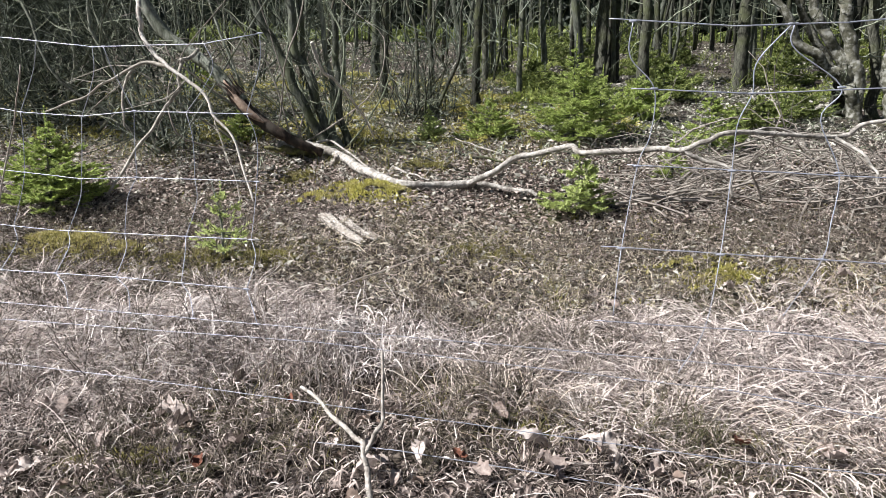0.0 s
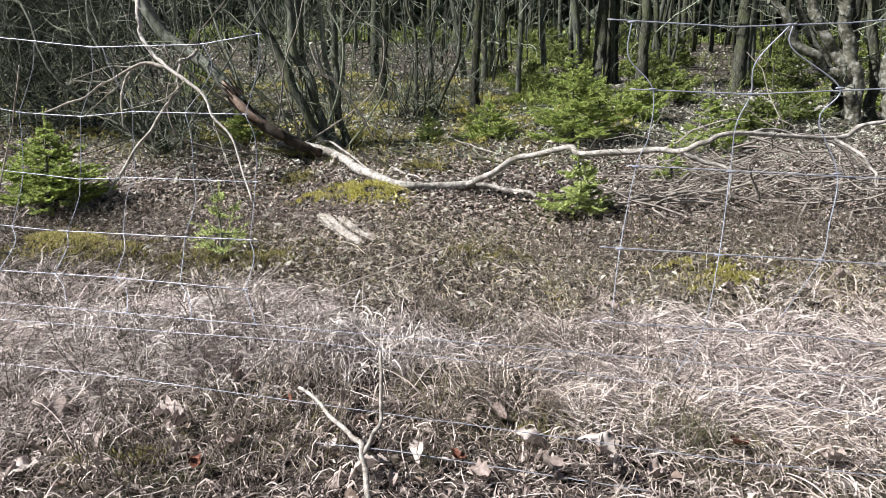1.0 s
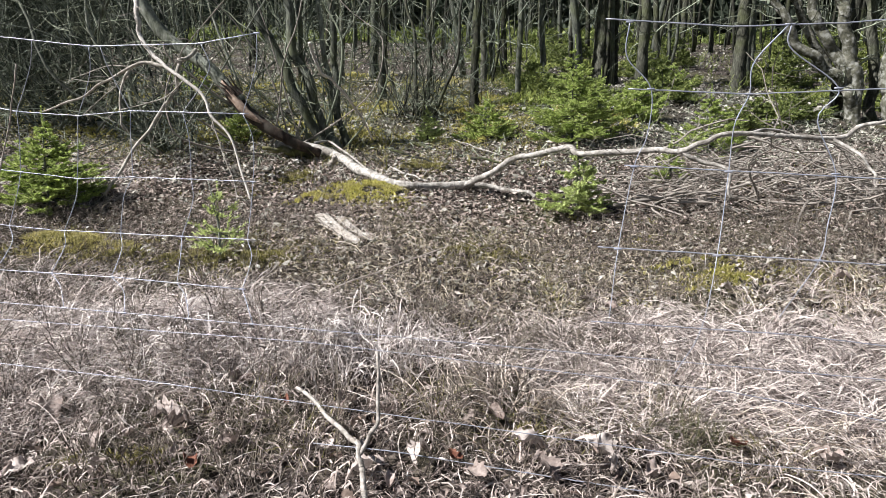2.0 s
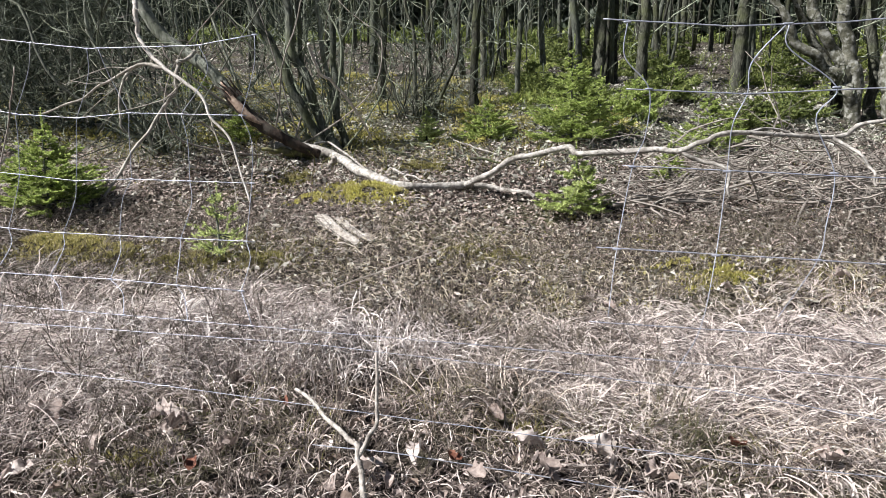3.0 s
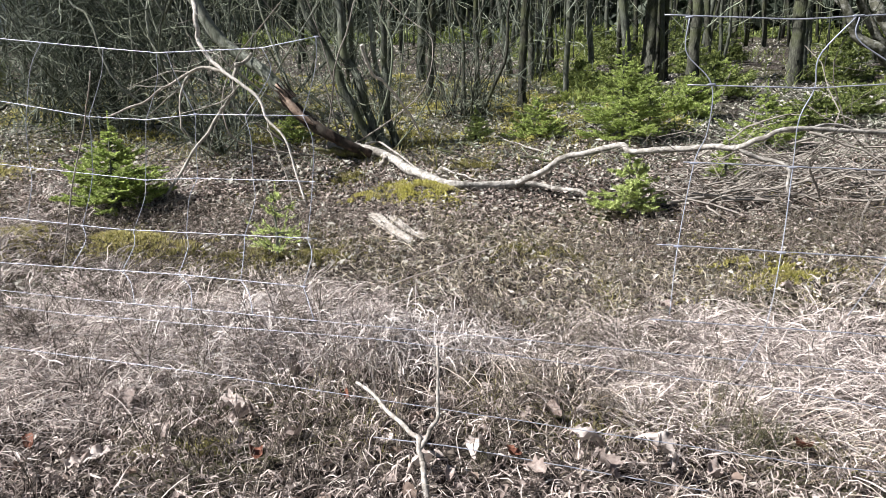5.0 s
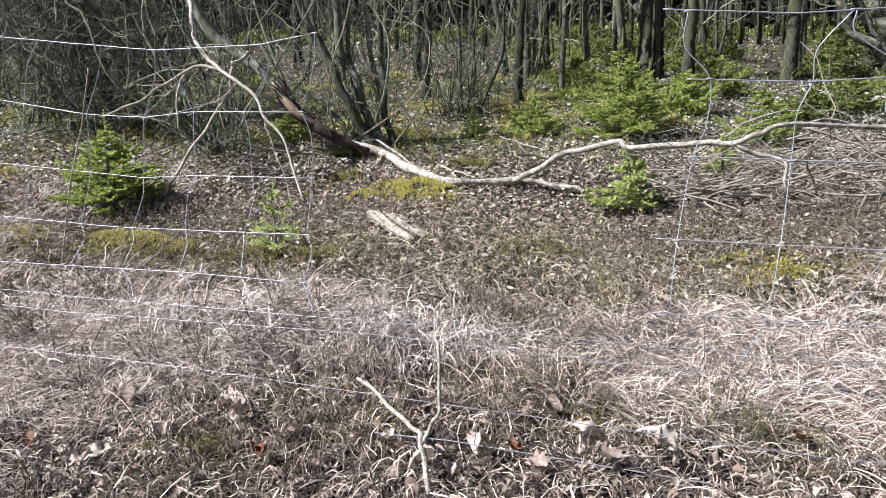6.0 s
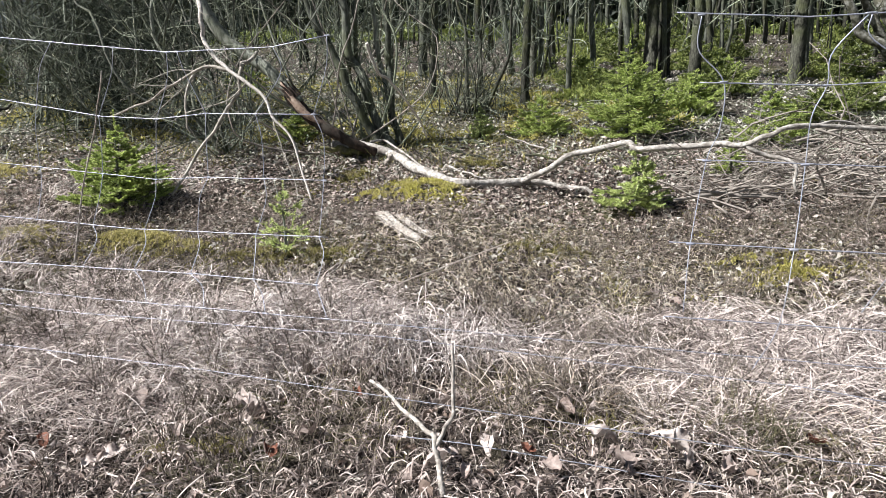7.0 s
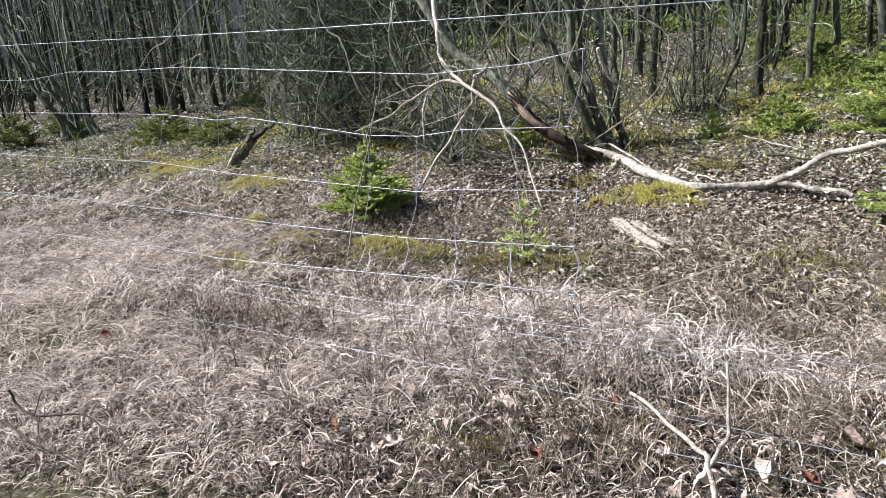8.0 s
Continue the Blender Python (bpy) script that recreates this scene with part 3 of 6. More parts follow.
rng = np.random.default_rng(21)
leaves("leaf_litter", M["litter"], scatter(rng, 50000, (-9, 6, 1.3, 7.0), lambda x, y: (0.4 + 0.5 * patchy(x, y, 0.9, 2)) * (0.6 if y < 2.9 else 1.0)), (0.016, 0.046),
       "carpet of small dead brown and tan leaves", "leaf litter", lobes=0, tilt=0.55)
far_xy = scatter(rng, 40000, (-24, 16, 5.0, 26.0), lambda x, y: (0.55 + 0.4 * patchy(x, y, 0.5, 3)) * (-1.35 * y - 1 < x < 0.75 * y + 1) * (y > 6.5 or x < -7))
leaves("brown_leaf_carpet", M["litter_brown"], scatter(rng, 36000, (-4.2, 4.2, 4.0, 6.6), lambda x, y: min(1.0, (0.45 + 0.6 * patchy(x, y, 1.5, 49)) * (1.0 if y > 4.4 else 0.6)) * (1 - 0.9 * blob(x, y, -0.55, 4.9, 0.35, 0.3))), (0.022, 0.056), "close carpet of brown and pinkish dead leaves on the slope", "leaf litter", lobes=0, lift=(0.0, 0.025), tilt=0.3)
leaves("slope_leaf_litter", M["litter_grey"], scatter(rng, 36000, (-8.5, 5.5, 3.2, 7.4), lambda x, y: 0.35 + 0.6 * patchy(x, y, 1.3, 7)), (0.022, 0.06), "grey and tan dead leaves below the trees", "leaf litter", lobes=0)
leaves("wood_floor_litter", M["litter_grey"], scatter(rng, 52000, (-14, 5.5, 5.2, 13.0), lambda x, y: (0.5 + 0.5 * patchy(x, y, 1.1, 44)) * (-1.45 * y < x < 0.6 * y) * (1.0 if x > -6.5 else 0.7)), (0.03, 0.075), "grey and tan dead leaves under the shrubs", "leaf litter", lobes=0, tilt=0.5)
curls("wood_floor_twigs", M["twig_grey"], scatter(rng, 13000, (-12, 4.5, 5.8, 10.5), lambda x, y: 0.4 + 0.6 * patchy(x, y, 0.8, 45)), (0.08, 0.3), (0.004, 0.009), "thin fallen twigs on the floor of the wood", "twigs", seg=3, turn=0.8, arch=0.03, lift=0.04)
blades("herb_shoots", M["straw_green"], scatter(rng, 17000, (-9, 1.0, 5.6, 12.0), lambda x, y: min(1.0, max(0.05, 2.5 * (patchy(x, y, 0.9, 46) - 0.30)))), (0.08, 0.24), (0.005, 0.011), (0.1, 0.9), "olive-green herbs and grass shoots under the shrubs", "grass", seg=2, loft=0.02, curl=0.6)
leaves("far_leaf_litter", M["litter_grey"], far_xy, (0.05, 0.11), "dead leaves covering the floor of the wood", "leaf litter", lobes=0)


verge = scatter(rng, 9000, (-9, 8, -7.0, 1.4), lambda x, y: math.exp(-max(0.0, 0.6 - y) / 3.0))
leaves("verge_litter", M["litter"], verge[::3], (0.02, 0.05), "dead leaves on the verge before the fence", "leaf litter", lobes=0)
blades("verge_grass", M["straw"], verge, (0.06, 0.2), (0.002, 0.005), (0.7, 1.6), "short dry grass on the verge before the fence", "grass", seg=3)


def sprigs(name, mat, xy, height, label, category, forks=4, radius=0.0016, spread=0.5):
    """Wiry little shrubs: a few thin forked stems at each place."""
    r = np.random.default_rng(len(xy) + 3)
    segs_a, segs_b, rad = [], [], []
    g = ground_array(xy)
    for (x, y), z in zip(xy, g):
        h = r.uniform(*height)
        for _ in range(r.integers(2, 4)):
            p = np.array([x + r.normal(0, 0.012), y + r.normal(0, 0.012), z - 0.01])
            d = np.array([r.normal(0, spread), r.normal(0, spread), 1.0])
            d /= np.linalg.norm(d)
            mid = p + d * h * 0.5
            tip = mid + (d + r.normal(0, 0.3, 3)) * h * 0.5
            segs_a += [p, mid]
            segs_b += [mid, tip]
            rad += [radius, radius * 0.8]
            for _ in range(forks):
                t = r.uniform(0.25, 0.95)
                q = p + (mid - p) * t * 2 if t < 0.5 else mid + (tip - mid) * (t - 0.5) * 2
                e = q + (d + r.normal(0, 0.75, 3)) * h * r.uniform(0.15, 0.4)
                segs_a.append(q)
                segs_b.append(e)
                rad.append(radius * 0.6)
    A, B, rad = np.array(segs_a), np.array(segs_b), np.array(rad)
    d = B - A
    d /= np.linalg.norm(d, axis=1)[:, None] + 1e-9
    u = np.cross(d, np.array([0.3, 0.9, 0.2]))
    u /= np.linalg.norm(u, axis=1)[:, None] + 1e-9
    w = np.cross(d, u)
    rows = []
    for P, k in ((A, 1.0), (B, 0.55)):
        for j in range(3):
            a = 2 * math.pi * j / 3
            rows.append(P + (rad * k)[:, None] * (u * math.cos(a) + w * math.sin(a)))
    b = Build()
    b.add_many(np.stack(rows, 1), [(0, 1, 4, 3), (1, 2, 5, 4), (2, 0, 3, 5)])
    return tagged(part(name, b, mat), label, category, kind="stuff")


def heather_density(x, y):
    d = max(0.6 * blob(x, y, 2.0, 4.15, 1.9, 0.4), 0.9 * blob(x, y, -2.0, 4.45, 1.1, 0.32), 0.55 * blob(x, y, -2.2, 4.2, 1.8, 0.5), 0.35 * blob(x, y, -0.7, 2.45, 0.9, 0.5), 0.25 * blob(x, y, 0.3, 3.7, 1.6, 0.6),
            0.3 * blob(x, y, -4.0, 4.5, 1.6, 0.5), 0.2 * blob(x, y, -1.6, 2.7, 0.8, 0.5))
    return d


rng = np.random.default_rng(31)
sprigs("heather", M["heather"], scatter(rng, 9000, (-6.5, 5, 1.9, 5.4), heather_density), (0.07, 0.18), "low brown leafless heather and bilberry", "heather")
for name, mat, clumps, label in (
        ("green_heather", M["heather_green"], [(0.94, 2.31), (0.88, 2.26), (-1.39, 2.97)], "dark green wiry heather clumps standing in the dry grass"),
        ("brown_heather", M["heather"], [(0.21, 3.11), (0.02, 3.25), (0.47, 2.44), (0.60, 3.00), (0.13, 2.61), (-2.25, 2.99), (-1.77, 2.71), (-3.13, 2.23), (0.38, 2.92)], "brown wiry heather clumps standing in the dry grass")):
    sprigs(name, mat, np.repeat(np.array(clumps), 22, 0) + rng.normal(0, 0.075, (22 * len(clumps), 2)), (0.06, 0.16), label, "heather", forks=5, radius=0.0017, spread=0.5)
sprigs("bilberry_twigs", M["heather"], scatter(rng, 900, (-4.5, 1.6, 1.7, 3.5), lambda x, y: max(0.35 * blob(x, y, -0.9, 2.1, 1.2, 0.35), 0.9 * blob(x, y, -2.0, 2.9, 1.6, 0.35), 0.7 * blob(x, y, -0.4, 2.5, 0.7, 0.4), 0.35 * blob(x, y, 0.3, 2.9, 0.8, 0.4))), (0.14, 0.30),
       "upright dark bare bilberry twigs in the grass", "bilberry", forks=5, radius=0.002, spread=0.25)
sprigs("bilberry_patch", M["needle_deep_shade"], scatter(rng, 1800, (-20, 14, 6.5, 22), lambda x, y: (-1.35 * y - 1 < x < 0.75 * y + 1) * max(0, patchy(x, y, 0.45, 9) - 0.45) * (4.5 if x > 0.1 * y and y > 9 else 2.0)), (0.12, 0.32),
       "low green bilberry and seedlings on the floor of the wood", "bilberry", forks=7, radius=0.006, spread=0.5)


def moss_tufts(name, mat, patches, label, category, per=1700, size=(0.012, 0.032), kind="stuff", group="", lift=0.0):
    """Short upright moss and grass tips in rounded patches (x, y, rx, ry, height)."""
    r = np.random.default_rng(int(1000 * abs(patches[0][0])) + len(patches))
    b = Build()
    for cx, cy, rx, ry, h in patches:
        n = int(per * rx * ry / 0.12) + 60
        a, q = r.uniform(0, 2 * math.pi, n), np.sqrt(r.random(n)) * (1 + 0.2 * r.normal(0, 1, n))
        q = q * (1 + 0.32 * np.sin(2 * a + cx * 40) + 0.24 * np.sin(5 * a + cy * 50))
        keep = np.array([noise.noise(Vector((cx + rx * f * math.cos(e), cy + ry * f * math.sin(e), 3.0)) * 9) for e, f in zip(a, q)]) > -0.22
        a, q = a[keep], q[keep]
        n = len(a)
        x, y = cx + rx * q * np.cos(a), cy + ry * q * np.sin(a)
        z = ground_array(np.column_stack([x, y])) + lift + h * np.maximum(0, 1 - q * q)
        s = r.uniform(*size, n)
        P0 = np.column_stack([x, y, z - 0.005])
        out = []
        for k in range(5):
            az, le = r.uniform(0, 2 * math.pi, n), r.uniform(0.2, 1.1, n)
            tip = P0 + s[:, None] * np.column_stack([np.cos(az) * np.sin(le), np.sin(az) * np.sin(le), np.cos(le)])
            sd = 0.22 * s[:, None] * np.column_stack([-np.sin(az), np.cos(az), np.zeros(n)])
            out += [P0 + sd, P0 - sd, tip]
        b.add_many(np.stack(out, 1), [(3 * k, 3 * k + 1, 3 * k + 2) for k in range(5)])
    return tagged(part(name, b, mat), label, category, group, kind)


MOSS = [
    (-0.53, 4.91, 0.30, 0.26, 0.04), (-0.91, 4.83, 0.14, 0.12, 0.02), (-1.14, 5.33, 0.16, 0.2, 0.02), (-2.36, 4.17, 0.32, 0.19, 0.07), (-2.05, 4.12, 0.22, 0.12, 0.04),
    (0.10, 8.52, 0.25, 0.3, 0.08), (1.60, 3.67, 0.22, 0.12, 0.02), (1.46, 3.86, 0.2, 0.08, 0.02), (0.29, 3.99, 0.35, 0.12, 0.01),
    (-2.68, 7.29, 0.3, 0.3, 0.05), (-0.17, 5.74, 0.25, 0.3, 0.02), (-5.92, 6.14, 0.35, 0.25, 0.06), (-4.38, 5.49, 0.35, 0.25, 0.05),
]
SMALL_MOSS = [
    (-3.05, 4.07, 0.25, 0.2, 0.05), (-2.40, 4.24, 0.2, 0.15, 0.04), (-3.21, 3.66, 0.25, 0.12, 0.03),
    (-1.27, 2.16, 0.07, 0.05, 0.01), (-1.05, 2.23, 0.06, 0.05, 0.02), (0.33, 2.32, 0.06, 0.04, 0.02), (-1.05, 2.22, 0.07, 0.05, 0.02), (-0.99, 3.81, 0.2, 0.1, 0.01), (-1.17, 3.76, 0.25, 0.1, 0.02),
    (-1.08, 3.72, 0.3, 0.13, 0.03), (-1.55, 3.86, 0.26, 0.12, 0.03), (-1.95, 4.02, 0.26, 0.1, 0.03), (-6.30, 6.45, 0.32, 0.22, 0.05), (-3.65, 4.43, 0.2, 0.14, 0.05), (-3.40, 3.72, 0.3, 0.11, 0.04)]
PALE_MOSS = (3, 4, 11, 12, 13, 14, 15, 25, 26, 27)
for i, patch in enumerate(MOSS + SMALL_MOSS):
    moss_tufts("moss_cushion", M["moss"] if i in (0, 1, 5) else M["moss_pale"] if i in PALE_MOSS else M["moss_olive"] if i in (6, 7, 9) else M["moss_dull"], [patch], "yellow-green cushion of moss on the forest floor" if i in (0, 1, 5) else "pale yellowish cushion of moss in the dry grass" if i in PALE_MOSS else "dull olive cushion of moss on the forest floor" if patch[4] > 0.015 else "thin flat patch of olive moss among dead leaves", "moss", per=2300 if i in (0, 1, 5) else 2700 if i in PALE_MOSS + (6, 7) else 1100, kind="", group="moss cushions", lift=0.022)
rng = np.random.default_rng(71)
moss_tufts("moss_film", M["moss_olive"], [(x, y, rng.uniform(0.06, 0.2), rng.uniform(0.05, 0.14), 0.006) for x, y in scatter(rng, 280, (-6, 4.5, 3.0, 6.6), lambda x, y: 0.3 + patchy(x, y, 0.8, 6))],
    "thin olive moss creeping between the dead leaves", "moss", per=130, size=(0.008, 0.02))


def pale_stone(x, y, r, seed):
    """A small lumpy stone half sunk in the ground."""
    bm = bmesh.new()
    bmesh.ops.create_icosphere(bm, subdivisions=3, radius=r)
    for v in bm.verts:
        v.co *= 1 + 0.28 * noise.noise(v.co * (1.6 / r) + Vector((seed, 0, 0))) + 0.08 * noise.noise(v.co * (5 / r))
        v.co.z *= 0.7
    me = bpy.data.meshes.new("stone")
    bm.to_mesh(me)
    bm.free()
    me.materials.append(M["stone"])
    ob = tagged(new("stone", me), "small pale lichen-crusted stone in the heather", "stone")
    ob.location = on_ground(x, y, 0.02)


pale_stone(-2.50, 4.36, 0.04, 3.0)


# ---------- wire fence ----------
PHI = radians(13.62)


def fence_offset(z):
    """Distance of the fence's plane from the origin: it leans, its foot pushed out from the bank."""
    return float(np.interp(z, [0.1, 0.35, 0.6, 0.76, 1.0, 1.3], [2.0, 2.08, 2.3, 2.46, 2.56, 2.6]))


def fence_point(s, z):
    """A place on the fence's line: s metres along it to the right, z up."""
    d = fence_offset(z)
    return Vector((d * math.sin(PHI) + s * math.cos(PHI), d * math.cos(PHI) - s * math.sin(PHI), z))


HIGH_WIRES = [
    ("top_wire", 0.0019, [(-9.0, 2.37), (-2.93, 1.86), (-0.82, 1.701), (2.4, 1.78)]),
    ("line_wire", 0.0019, [(-9.0, 2.08), (-6.08, 1.849), (-5.51, 1.86), (-4.92, 1.81), (-4.14, 1.768), (-2.21, 1.552), (-1.67, 1.551), (-1.4, 1.587)]),
    ("line_wire", 0.0023, [(-0.02, 1.599), (0.41, 1.561), (0.76, 1.562), (2.4, 1.66)]),
    ("line_wire", 0.0018, [(-9.0, 1.75), (-6.07, 1.59), (-4.38, 1.481), (-3.83, 1.415), (-3.59, 1.419), (-2.61, 1.272), (-2.29, 1.254), (-2.02, 1.276), (-1.45, 1.263)]),
    ("line_wire", 0.0023, [(0.07, 1.353), (0.48, 1.332), (2.4, 1.4)]),
    ("line_wire", 0.0017, [(-9.0, 1.42), (-6.59, 1.268), (-4.55, 1.168), (-3.77, 1.087), (-2.28, 0.978), (-2.01, 0.991), (-1.41, 0.985)]),
]
MIDDLE_WIRES = [
    ("line_wire", 0.002, [(0.07, 1.079), (0.92, 1.049), (2.4, 1.04)]),
    ("line_wire", 0.0018, [(-9.0, 1.06), (-6.52, 0.939), (-5.37, 0.898), (-4.23, 0.851), (-3.29, 0.797), (-2.36, 0.757), (-1.36, 0.756)]),
    ("line_wire", 0.0019, [(-0.01, 0.789), (0.72, 0.777), (2.4, 0.74)]),
    ("line_wire", 0.0017, [(-9.0, 0.86), (-6.28, 0.669), (-4.21, 0.632), (-3.55, 0.601), (-1.9, 0.602), (-1.34, 0.590)]),
    ("line_wire", 0.0015, [(-0.02, 0.566), (0.59, 0.568), (0.86, 0.556), (2.4, 0.46)]),
]
LOW_WIRES = [
    ("line_wire", 0.0017, [(-9.0, 0.74), (-5.65, 0.519), (-3.32, 0.505), (-2.43, 0.490), (0.84, 0.472), (2.4, 0.3)]),
    ("line_wire", 0.0016, [(-9.0, 0.70), (-5.94, 0.477), (-3.67, 0.457), (-2.38, 0.434), (-0.99, 0.444), (0.41, 0.41), (0.82, 0.376), (2.4, 0.2)]),
    ("line_wire", 0.0017, [(-9.0, 0.66), (-6.5, 0.35), (-5.05, 0.304), (-3.03, 0.293), (-1.78, 0.282), (0.41, 0.226), (0.82, 0.23), (2.4, 0.06)]),
    ("line_wire", 0.0021, [(-0.93, 0.136), (-0.65, 0.141), (0.17, 0.114)]),
]
WIRES = HIGH_WIRES + MIDDLE_WIRES + LOW_WIRES
fence = empty("wire_fence", fence_point(0, 0), "torn galvanised wire mesh fence with a large gap", "fence")


def fence_part(name, build, label="", under=None):
    ob = part(name, build, M["wire"], under or fence, label, smooth=True)
    if under is None:
        ob.matrix_parent_inverse = Matrix.Translation(-fence_point(0, 0))
    return ob


rng = np.random.default_rng(5)
wire_at = []
for name, r, line in WIRES:
    slack = line[0][1] < 0.8 and (name, r, line) in LOW_WIRES
    along = np.union1d(np.linspace(line[0][0], line[-1][0], 90), [p[0] for p in line])
    heights = np.interp(along, [p[0] for p in line], [p[1] for p in line])
    pts = np.array([fence_point(s, z) for s, z in zip(along, heights)])
    pts = wobble(pts, 0.0004 if name == "line_wire" else 0.0, rng)
    b = Build()
    b.tube(pts, r * (0.8 if slack else 1.12), 6)
    fence_part(name, b, "taut top wire" if name == "top_wire" else "")
    wire_at.append(([p[0] for p in line], [p[1] for p in line]))


def wire_height(k, s):
    return float(np.interp(s, *wire_at[k]))


def stay(s_values, heights, r=0.0014):
    """An upright wire, tied to the line wires, bent between them."""
    ctrl = [fence_point(s, z) for s, z in zip(s_values, heights)]
    fine = []
    for a, c in zip(ctrl[:-1], ctrl[1:]):
        side = Vector((math.cos(PHI), -math.sin(PHI), 0)) * rng.normal(0, 0.012)
        fine += [a, a.lerp(c, 0.35) + side, a.lerp(c, 0.7) + side * 0.6]
    fine.append(ctrl[-1])
    b = Build()
    b.tube(curve_points(fine, 5 * len(fine)), r, 5)
    upright = fence_part("stay", b)
    for p in ctrl[:-1]:
        k = Build()
        u = Vector((math.cos(PHI), -math.sin(PHI), 0))
        k.tube([p - u * 0.013, p - u * 0.004, p + u * 0.004, p + u * 0.013], [0.0016, 0.0032, 0.0032, 0.0016], 6)
        fence_part("knot", k, under=upright)


LEFT, RIGHT = (1, 3, 5, 7, 9, 11, 12, 13), (2, 4, 6, 8, 10, 11, 12, 13)
# bow of the first span, then the place on each line wire from the top one down
UPRIGHTS = [
    (0.02, -2.505, -2.622, -2.595, -2.587, -2.510), (0.025, -2.211, -2.290, -2.283, -2.290, -2.229, -2.086), (-0.01, -2.154, -2.020, -2.000, -2.002, -1.936, -1.803),
    (0.07, -1.662, -1.763, -1.712, -1.705, -1.628, -1.516), (0.02, -1.403, -1.478, -1.420, -1.402, -1.338, -1.245), (-0.03, -2.869, -3.000, -2.980, -2.930),
    (-0.04, -3.218, -3.366, -3.356, -3.330), (0.03, -3.613, -3.840, -3.867, -3.830), (0.0, -3.767, -4.040, -4.079), (0.0, -4.144, -4.381, -4.501, -4.470),
    (0.07, -4.579, -4.760, -4.876, -4.850), (0.0, -4.917, -5.185, -5.341, -5.300), (-0.03, -5.284, -5.596, -5.736, -5.700), (-0.05, -5.772, -6.056, -6.186, -6.150),
]
ALONG = Vector((math.cos(PHI), -math.sin(PHI), 0))


def knot(s, z, under, r=0.0034):
    p = fence_point(s, z)
    k = Build()
    k.tube([p - ALONG * 0.014, p - ALONG * 0.009, p + ALONG * 0.009, p + ALONG * 0.014], [r * 0.7, r, r, r * 0.7], 6)
    fence_part("knot", k, under=under)


for bow, *places in UPRIGHTS:
    ends = [(s, wire_height(k, s)) for k, s in zip(LEFT, places)]
    for i, ((s0, z0), (s1, z1)) in enumerate(zip(ends[:-1], ends[1:])):
        side = bow if i == 0 else rng.normal(0, 0.02)
        line = [(s0, z0), (0.68 * s0 + 0.32 * s1 + side, 0.68 * z0 + 0.32 * z1), (0.35 * s0 + 0.65 * s1 + side * 0.7, 0.35 * z0 + 0.65 * z1), (s1, z1)]
        b = Build()
        b.tube(curve_points([fence_point(s, z) for s, z in line], 16), 0.0017, 5)
        upright = fence_part("stay", b)
        knot(s0, z0, upright)
        if i == len(ends) - 2:
            knot(s1, z1, upright)
b = Build()
b.tube(curve_points([fence_point(s, z) for s, z in ((-3.893, 2.147), (-4.026, 2.092), (-4.247, 1.953), (-4.435, 1.909), (-4.610, 1.790))], 24), 0.0017, 5)
fence_part("stay", b, "loose end of wire bent up from the mesh")
for i in range(6):
    s0 = -6.75 - 0.42 * i
    s_vals = [s0 + rng.normal(0, 0.03) for _ in LEFT]
    stay(s_vals, [wire_height(k, s) for k, s in zip(LEFT, s_vals)])
RIGHT_STAYS = [
    ((0.065, 1.587), (0.061, 1.466), (0.151, 1.352), (0.145, 1.185), (0.106, 1.075), (0.062, 0.785), (0.041, 0.582)),
    ((0.589, 1.563), (0.488, 1.439), (0.481, 1.332), (0.439, 1.226), (0.428, 1.063), (0.396, 0.778), (0.334, 0.567), (0.248, 0.443)),
    ((0.596, 1.563), (0.601, 1.483), (0.761, 1.35), (0.703, 1.246), (0.771, 1.062), (0.745, 0.887), (0.717, 0.777), (0.574, 0.612)),
]
for line in RIGHT_STAYS:
    b = Build()
    b.tube(curve_points([fence_point(s, z) for s, z in line], 40), np.linspace(0.0025, 0.0015, 40), 6)
    upright = fence_part("stay", b)
    for s, z in line:
        if z > 0.7 and min(abs(z - wire_height(k, s)) for k in RIGHT) < 0.03:
            knot(s, z, upright, 0.0042)
for i in range(5):
    s0 = 1.25 + 0.3 * i
    s_vals = [s0 + rng.normal(0, 0.02) for _ in RIGHT]
    stay(s_vals, [wire_height(k, s) for k, s in zip(RIGHT, s_vals)], 0.0018)


# ---------- trees ----------
def limb(build, start, direction, length, r0, rng, level=0, most=2, sides=6, droop=0.0, kids=5, twist=0.25, tips=None):
    """A crooked limb with smaller ones on it."""
    n = 7 if level == 0 else 5 if level == 1 else 3
    p, d = np.array(start, float), np.array(direction, float)
    d /= np.linalg.norm(d)
    pts = [p.copy()]
    for k in range(n - 1):
        d = d + rng.normal(0, twist, 3) * 0.6 + np.array([0, 0, -droop * 0.15])
        d /= np.linalg.norm(d)
        p = p + d * length / (n - 1)
        pts.append(p.copy())
    pts = np.array(pts)
    (build if level == 0 or tips is None else tips).tube(pts, np.linspace(r0, r0 * 0.35, n), max(3, sides - level - (1 if sides < 6 else 0)))
    if level < most:
        for _ in range(kids):
            t = rng.uniform(0.25, 0.98)
            k = min(int(t * (n - 1)), n - 2)
            q = pts[k] + (pts[k + 1] - pts[k]) * (t * (n - 1) - k)
            dd = pts[k + 1] - pts[k]
            dd = dd / np.linalg.norm(dd) + rng.normal(0, 0.65, 3)
            limb(build, q, dd, length * rng.uniform(0.3, 0.55) * (1.15 - 0.5 * t), r0 * rng.uniform(0.35, 0.5), rng, level + 1, most, sides, droop, max(2, kids - 1), twist * 1.2, tips)


